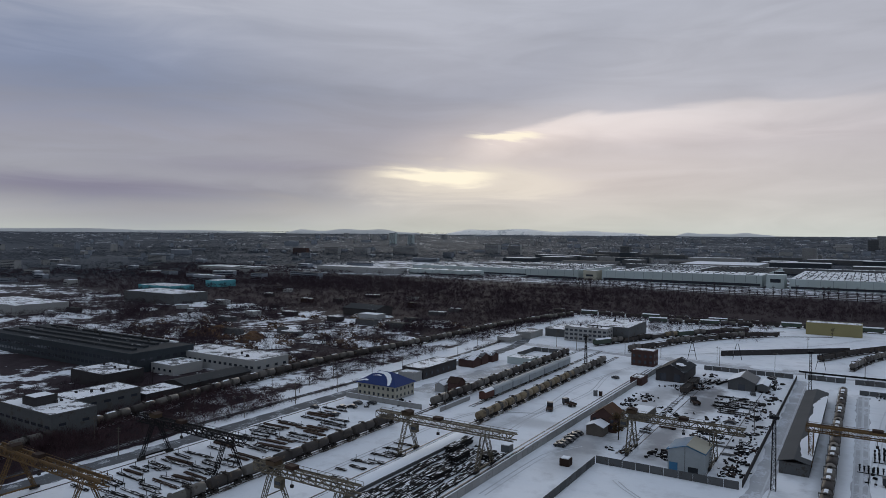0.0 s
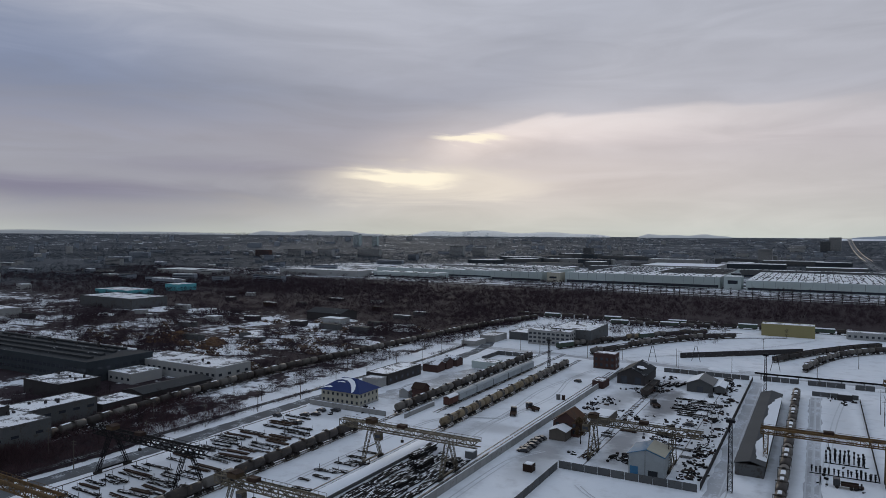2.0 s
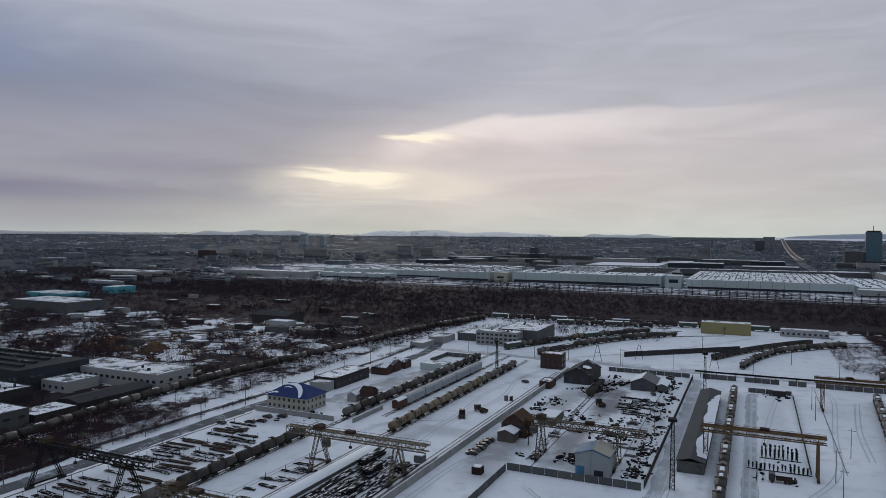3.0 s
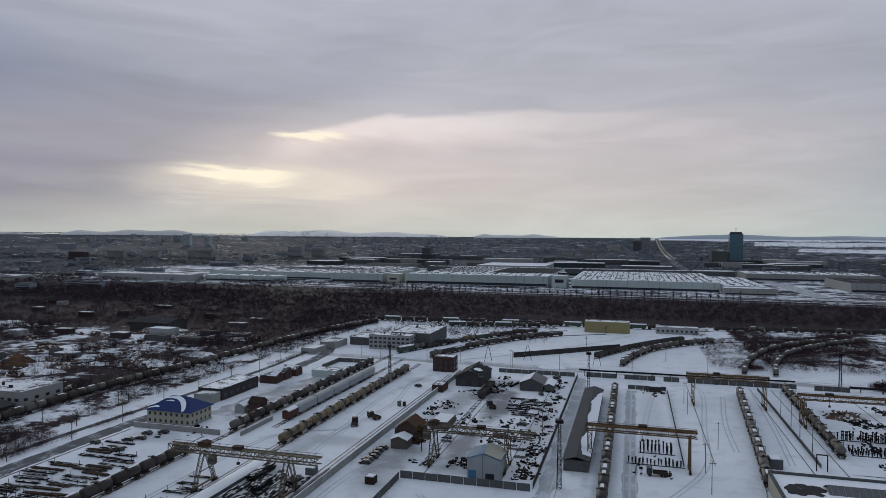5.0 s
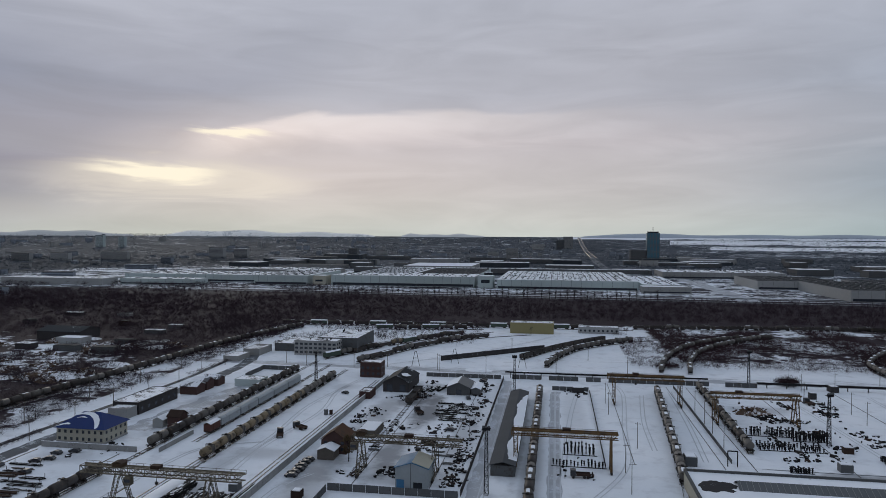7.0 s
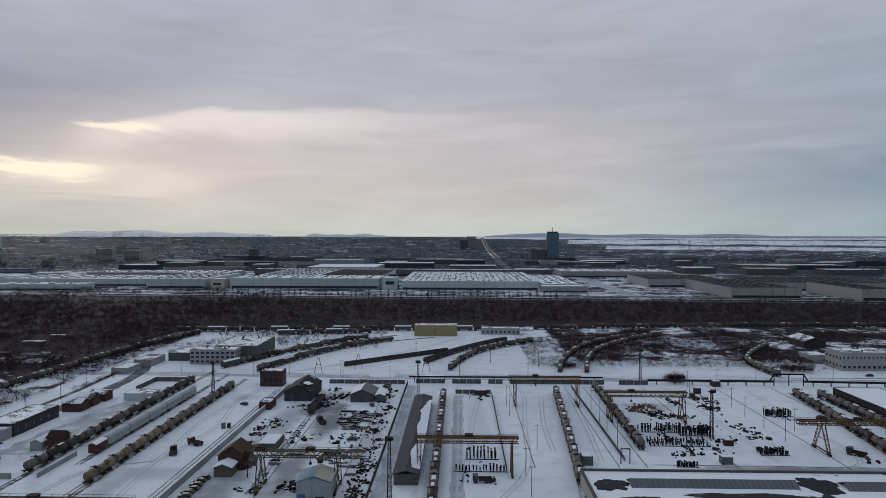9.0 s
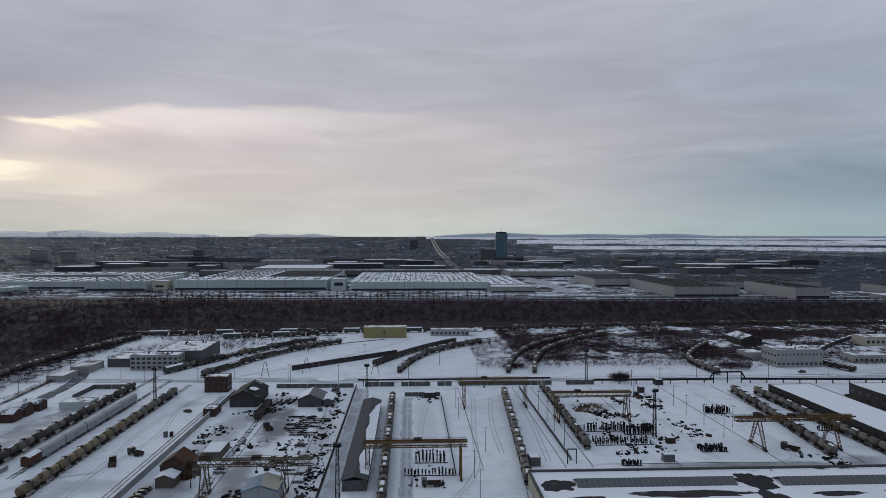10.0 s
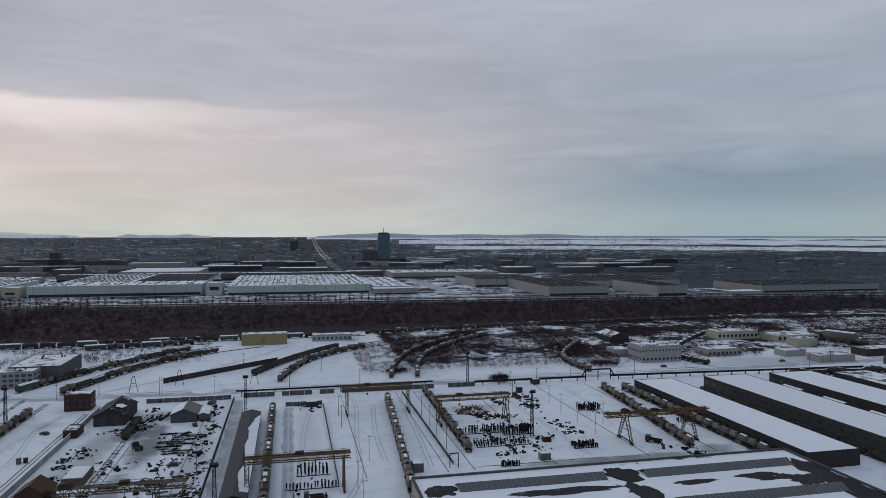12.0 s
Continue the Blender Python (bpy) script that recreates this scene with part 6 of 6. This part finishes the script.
# ---- bare woods and scrub ----
def brush_mesh(points, heights, slivers, width, spread, seed, trunk=True):
    """Bare trees: a tapered stem and upswept twigs, all thin blades, for thousands of points."""
    g = np.random.RandomState(seed)
    n = len(points)
    P, Hh = np.asarray(points, float), np.asarray(heights, float)
    k = slivers
    base = np.repeat(P, k, 0)
    hh = np.repeat(Hh, k)
    u = g.normal(size=(n * k, 3))
    u *= (g.uniform(0.35, 1.0, n * k) / np.linalg.norm(u, axis=1))[:, None]
    near = g.uniform(0.25, 0.7, n * k)
    a = base + np.stack([u[:, 0] * spread * hh * near, u[:, 1] * spread * hh * near, hh * np.clip(0.50 + 0.42 * u[:, 2] * near - 0.12, 0.02, 1.0)], -1)
    b = base + np.stack([u[:, 0] * spread * hh, u[:, 1] * spread * hh, hh * np.clip(0.56 + 0.44 * u[:, 2], 0.04, 1.0)], -1)
    turn = g.uniform(0, 2 * np.pi, n * k)
    side = np.stack([np.cos(turn), np.sin(turn), g.uniform(-0.3, 0.3, n * k)], -1) * (hh * width * g.uniform(0.5, 1.5, n * k))[:, None]
    V = np.stack([a - side, a + side, b], 1).reshape(-1, 3)
    F = np.arange(len(V)).reshape(-1, 3)
    if trunk:
        w = (Hh * 0.009)[:, None]
        tips = P + np.stack([g.uniform(-0.05, 0.05, n) * Hh, g.uniform(-0.05, 0.05, n) * Hh, Hh], -1)
        c = [P + np.stack([np.cos(q) * w[:, 0], np.sin(q) * w[:, 0], np.zeros(n) - 0.3], -1) for q in (0.3, 2.4, 4.5)]
        tips[:, 2] -= 0.2 * Hh
        V2 = np.stack([*c, tips], 1).reshape(-1, 3)
        o = len(V) + np.arange(n)[:, None] * 4
        F = np.concatenate([F, *[o + np.array(f) for f in ((0, 1, 3), (1, 2, 3), (2, 0, 3))]])
        V = np.concatenate([V, V2])
    me = bpy.data.meshes.new("twigs")
    me.vertices.add(len(V))
    me.vertices.foreach_set("co", V.ravel())
    me.loops.add(F.size)
    me.loops.foreach_set("vertex_index", F.ravel().astype(np.int32))
    me.polygons.add(len(F))
    me.polygons.foreach_set("loop_start", np.arange(0, F.size, 3, dtype=np.int32))
    me.update(calc_edges=True)
    return me


def clumped(n, x0, x1, y0, y1, seed, scale=0.012, level=0.0, slope=0.0):
    g = random.Random(seed)
    out = []
    tries = 0
    while len(out) < n and tries < n * 12:
        tries += 1
        x, y = g.uniform(x0, x1), g.uniform(y0, y1)
        if noise.noise((x * scale, y * scale, seed * 3.1)) + 0.5 * noise.noise((x * scale * 4, y * scale * 4, seed)) < level:
            continue
        y += slope * x
        out.append((x, y, rise(x, y) - 0.1))
    return out


BRUSH = material("reddish_bare_brush", (0.052, 0.032, 0.037), 0.9, vary=0.45, scale=0.03, grain=0.3, island=0.7)
BOXES = [(-264, 119, -227, 168), (-322, 196, -226, 262), (-430, 196, -266, 240), (-266, 118, -226, 170), (-392, 436, -334, 482)]


def wood(label, pts, lo, hi, slivers, width, spread, seed, mat=TWIGS, avoid=True, stem=True):
    g = random.Random(seed + 100)
    if avoid:
        pts = [p for p in pts if not any(a < p[0] < c and b < p[1] < d for a, b, c, d in BOXES)]
    me = brush_mesh(pts, [g.uniform(lo, hi) for _ in pts], slivers, width, spread, seed, stem)
    me.materials.append(mat)
    tagged(new("woodland", me), label, "bare trees", kind="stuff")


wood("dense belt of bare brown trees before the highway", clumped(9500, -1000, 1050, 632, 805, 11, 0.01, -0.60), 6, 9.5, 42, 0.0115, 0.62, 1, TWIGS, True, True)
wood("thinner belt of bare brown trees beside the highway", clumped(2200, -800, 1050, 800, 862, 12, 0.01, -0.15), 5, 9, 36, 0.0085, 0.55, 2, TWIGS, True, True)
wood("bare scrub between the tank siding and the yard road", clumped(3400, -241, -214, 90, 560, 13, 0.03, -0.35), 1.8, 4.4, 46, 0.009, 0.8, 3)
wood("bare scrub beside the yard road", clumped(700, -204.5, -200.5, 105, 480, 14, 0.03, -0.1), 1.2, 2.8, 40, 0.010, 0.8, 4)
wood("bare brown scrub before the works blocks", clumped(2800, -268, -202, 70, 205, 41, 0.03, -0.35), 2.2, 6.0, 46, 0.0085, 0.7, 31, BRUSH, False)
wood("tall bare thickets in the scrapyard", clumped(1500, -560, -250, 250, 470, 42, 0.02, 0.12), 4, 8.5, 60, 0.009, 0.6, 32)
wood("bare scrub west of the tank siding", clumped(2400, -305, -250, 90, 640, 15, 0.02, -0.25), 2.5, 6.5, 46, 0.0085, 0.65, 5)
wood("patchy bare scrub round the scrapyard", clumped(5200, -740, -262, 240, 640, 16, 0.012, -0.02), 3, 7.5, 40, 0.0085, 0.65, 6)
wood("dark bare woodland beyond the scrapyard", clumped(8500, -1300, -230, 470, 1010, 17, 0.006, -0.16), 6, 10, 34, 0.012, 0.65, 7, TWIGS, True, True)
wood("reddish brush by the curved sidings", clumped(5200, 45, 340, 425, 588, 18, 0.015, -0.10), 2.2, 5.0, 40, 0.0085, 0.75, 8, BRUSH)
wood("dense reddish brush between the curved sidings", [p for p in clumped(4200, 74, 158, 436, 584, 28, 0.02, -0.5) if p[1] > 430 + (p[0] - 74) * 0.9], 2.5, 5.5, 44, 0.0085, 0.75, 18, BRUSH)
wood("dense dark brush behind the track road", clumped(2600, 395, 620, 425, 600, 30, 0.015, -0.25), 2.5, 6.5, 40, 0.0085, 0.7, 20, BRUSH)
wood("dense dark brush beside the white works", clumped(1600, 193, 226, 440, 600, 29, 0.02, -0.5), 2.5, 6, 40, 0.0085, 0.7, 19, BRUSH)
wood("bare trees behind the workshops", clumped(3600, 240, 800, 530, 584, 19, 0.012, -0.30), 2, 4.5, 40, 0.0085, 0.6, 9, BRUSH)
wood("bare trees north of the track road", clumped(1500, -240, -60, 485, 640, 20, 0.02, -0.15), 3, 7.5, 40, 0.0085, 0.6, 10)
# far woods, in the twig colour with haze painted in
wood("bare trees between far works halls", clumped(7500, -1500, 1700, 1180, 2400, 21, 0.006, -0.05), 5, 10, 22, 0.014, 0.7, 11, TWIGS_HAZED, False, False)
wood("distant bare woodland round the town", clumped(26000, -4300, 2400, 1500, 4600, 22, 0.0025, -0.22), 8, 14, 14, 0.03, 0.9, 12, TWIGS_HAZED, False, False)
wood("distant bare woodland west of the plant", clumped(11000, -2600, -900, 500, 2000, 23, 0.004, -0.22), 6, 11, 24, 0.015, 0.7, 13, TWIGS_HAZED, False, False)
wood("distant hedges on the snowfields", clumped(6500, 600, 3600, 1100, 2700, 24, 0.004, -0.10), 4, 8, 16, 0.025, 1.1, 14, TWIGS_HAZED, False, False)


def thicket(label, x, y, r, lo, hi, seed):
    g = random.Random(seed)
    wood(label, [(x + g.gauss(0, r), y + g.gauss(0, r * 0.7), -0.1) for _ in range(int(26 * r))], lo, hi, 60, 0.011, 0.6, seed, BRUSH, False, True)


thicket("dark bare bush beside the track road", 121, 386, 2.4, 3.5, 7.0, 51)
thicket("dark bare thicket north of the track road", 66, 426, 4, 2.0, 4.5, 52)
thicket("dark bare thicket by the works", 205, 420, 6, 2.5, 5.5, 53)
thicket("dark bare thicket before the grey works block", -222, 118, 7, 3.0, 7.0, 54)


# single trees that stand clear of the woods
def tree(x, y, h, seed, label="leafless tree standing in the snow", slim=False):
    t = thing("tree", label, "tree", x, y, group="single trees")
    part("trunk", Mesh().tube((0, 0, -0.2), (0.1, 0.05, h * 0.55), h * 0.022, 6, h * 0.010).tube((0.1, 0.05, h * 0.55), (0.0, 0.1, h * 0.95), h * 0.010, 5, 0.02), BARK, t)
    g = random.Random(seed)
    limbs = Mesh()
    tips = []
    for k in range(9):
        a, z = k * 2.4 + g.uniform(-0.4, 0.4), h * g.uniform(0.2, 0.7)
        r = h * (0.10 if slim else 0.22) * g.uniform(0.6, 1.2)
        q = (math.cos(a) * r, math.sin(a) * r, z + h * g.uniform(0.15, 0.28))
        limbs.tube((0.05, 0.02, z), q, h * 0.007, 4, 0.02)
        tips.append(q)
    part("limb", limbs, BARK, t)
    me = brush_mesh([(a * 0.7, b * 0.7, c - h * 0.22) for a, b, c in tips], [h * 0.36] * len(tips), 26, 0.012, 0.28 if slim else 0.55, seed, False)
    me.materials.append(TWIGS)
    part("crown", me, TWIGS, t)
    return t


TREES = [tree(121, 384, 8, 1), tree(-20, 552, 7, 2), tree(-214, 330, 6, 3), tree(-40, 862, 15, 4, "tall leafless poplar in a roadside row", True)]
for k in range(56):
    x = -330 + k * 8.2 + rng.uniform(-2, 2)
    copy_thing(TREES[3], Matrix.Translation((x, 868 - 0.04 * x + rng.uniform(-3, 3), 0)) @ Matrix.Rotation(rng.uniform(0, 6), 4, "Z") @ Matrix.Scale(rng.uniform(0.75, 1.25), 4))
for k in range(50):
    x, y = rng.choice(((rng.uniform(-232, -210), rng.uniform(110, 420)), (rng.uniform(-290, -250), rng.uniform(180, 420)), (rng.uniform(90, 330), rng.uniform(425, 590)), (rng.uniform(-320, -230), rng.uniform(100, 200))))
    if not any(a < x < c and b < y < d for a, b, c, d in BOXES):
        copy_thing(TREES[k % 3], Matrix.Translation((x, y, 0)) @ Matrix.Rotation(rng.uniform(0, 6), 4, "Z") @ Matrix.Scale(rng.uniform(0.6, 1.2), 4))


# scrap heaps and snowbanks of the scrapyard
def heap(x, y, r, h, seed, mat, label, name="scrap_heap"):
    m, n, k = Mesh(), 22, 6
    v, f = [(0, 0, h)], []
    for j in range(1, k + 1):
        for i in range(n):
            a = 2 * math.pi * i / n
            q = j / k
            rr = r * q * (1 + 0.35 * noise.noise((math.cos(a) * 2, math.sin(a) * 2, seed)))
            z = h * (1 - q) ** 0.8 + (0.35 * h * noise.noise((rr * math.cos(a) * 0.6, rr * math.sin(a) * 0.6, seed * 2.0)) if j < k else -0.3)
            v.append((rr * math.cos(a) * 1.5, rr * math.sin(a), z))
    f += [(0, 1 + i, 1 + (i + 1) % n) for i in range(n)]
    for j in range(k - 1):
        a, b = 1 + j * n, 1 + (j + 1) * n
        f += [(a + i, b + i, b + (i + 1) % n, a + (i + 1) % n) for i in range(n)]
    m.add(v, f)
    ob = solid(name, m, mat, label, name.replace("_", " "), group="scrapyard heaps")
    ob.location = (x, y, 0)
    if mat is TRASH:
        lumps = Mesh()
        g = random.Random(seed)
        for _ in range(30):
            a, q = g.uniform(0, 6.28), g.uniform(0.1, 1.1)
            px, py, s = math.cos(a) * r * q * 1.5, math.sin(a) * r * q, g.uniform(0.4, 1.4)
            lumps.beam((px, py, h * (1 - q) * 0.8), (px + g.uniform(-2, 2), py + g.uniform(-2, 2), h * max(0, 1 - q) * 0.8 + g.uniform(0.3, 1.8)), s, s * 0.4)
        tagged(part("scrap", lumps, TRASH, ob), "tangled rusty scrap", kind="stuff")


for k in range(46):
    heap(rng.uniform(-470, -262), rng.uniform(262, 445), rng.uniform(3, 8), rng.uniform(1.2, 3.6), k + 1, TRASH, "rusty scrap heap dusted with snow")
for k in range(34):
    heap(rng.uniform(-560, -258), rng.uniform(262, 470), rng.uniform(4, 11), rng.uniform(0.8, 2.4), k + 100, SNOW, "bank of ploughed snow", "snow_bank")
for k in range(10):
    heap(rng.uniform(-398, -335), rng.uniform(304, 326), rng.uniform(4, 8), rng.uniform(2.5, 5), k + 200, EARTH, "orange-brown heap of dug earth", "earth_heap")
for k in range(26):
    x0, y0 = rng.uniform(-640, -300), rng.uniform(300, 640)
    house("yard_shed", "low dark shed with a snowy roof among scrub", x0, y0, x0 + rng.uniform(6, 18), y0 + rng.uniform(5, 9), rng.uniform(2.6, 4.6), rng.choice((BRICK_D, CONCRETE_D, RUST, PLASTER_W)), rng.choice((SNOW_ROOF, SNOW_ROOF, SHEET_D)), "shed", parapet=0, group="scrapyard sheds")
for x, y, r, h in ((-81, 369, 4, 2.6), (-128, 470, 8, 3), (172, 470, 6, 1.2), (87, 323, 5.5, 3.0), (-15, 395, 5, 1.2), (-45, 398, 6, 1.0)):
    heap(x, y, r, h, x, TRASH if x == 87 else SNOW, "dark pile of scrap" if x == 87 else "bank of ploughed snow", "scrap_heap" if x == 87 else "snow_bank")
# an oak that kept its withered leaves, beside the rust-roofed house
LEAVES = material("withered_oak_leaves", (0.075, 0.052, 0.026), 0.9, vary=0.5, scale=0.4, grain=2.0, island=0.8)
t = tree(-71.5, 229, 9.5, 77, "oak with withered brown leaves by the house")
g = random.Random(9)
m = Mesh()
for _ in range(900):
    a, r, z = g.uniform(0, 6.28), 3.4 * g.random() ** 0.5, g.uniform(-1, 1)
    x, y, z = math.cos(a) * r * (1 - 0.5 * abs(z)), math.sin(a) * r * (1 - 0.5 * abs(z)), 6.4 + 3.2 * z
    if noise.noise((x * 0.7, y * 0.7, z * 0.7)) < -0.12:
        continue
    k, b = g.uniform(0.16, 0.4), g.uniform(0, 6.28)
    m.add([(x - k * math.cos(b), y - k * math.sin(b), z), (x + k * math.sin(b), y - k * math.cos(b), z + k * g.uniform(-0.6, 0.6)), (x + k * math.cos(b), y + k * math.sin(b), z + k * 0.5), (x - k * math.sin(b), y + k * math.cos(b), z - k * 0.3)], [(0, 1, 2, 3)])
part("leaves", m, LEAVES, t, "withered brown leaves")
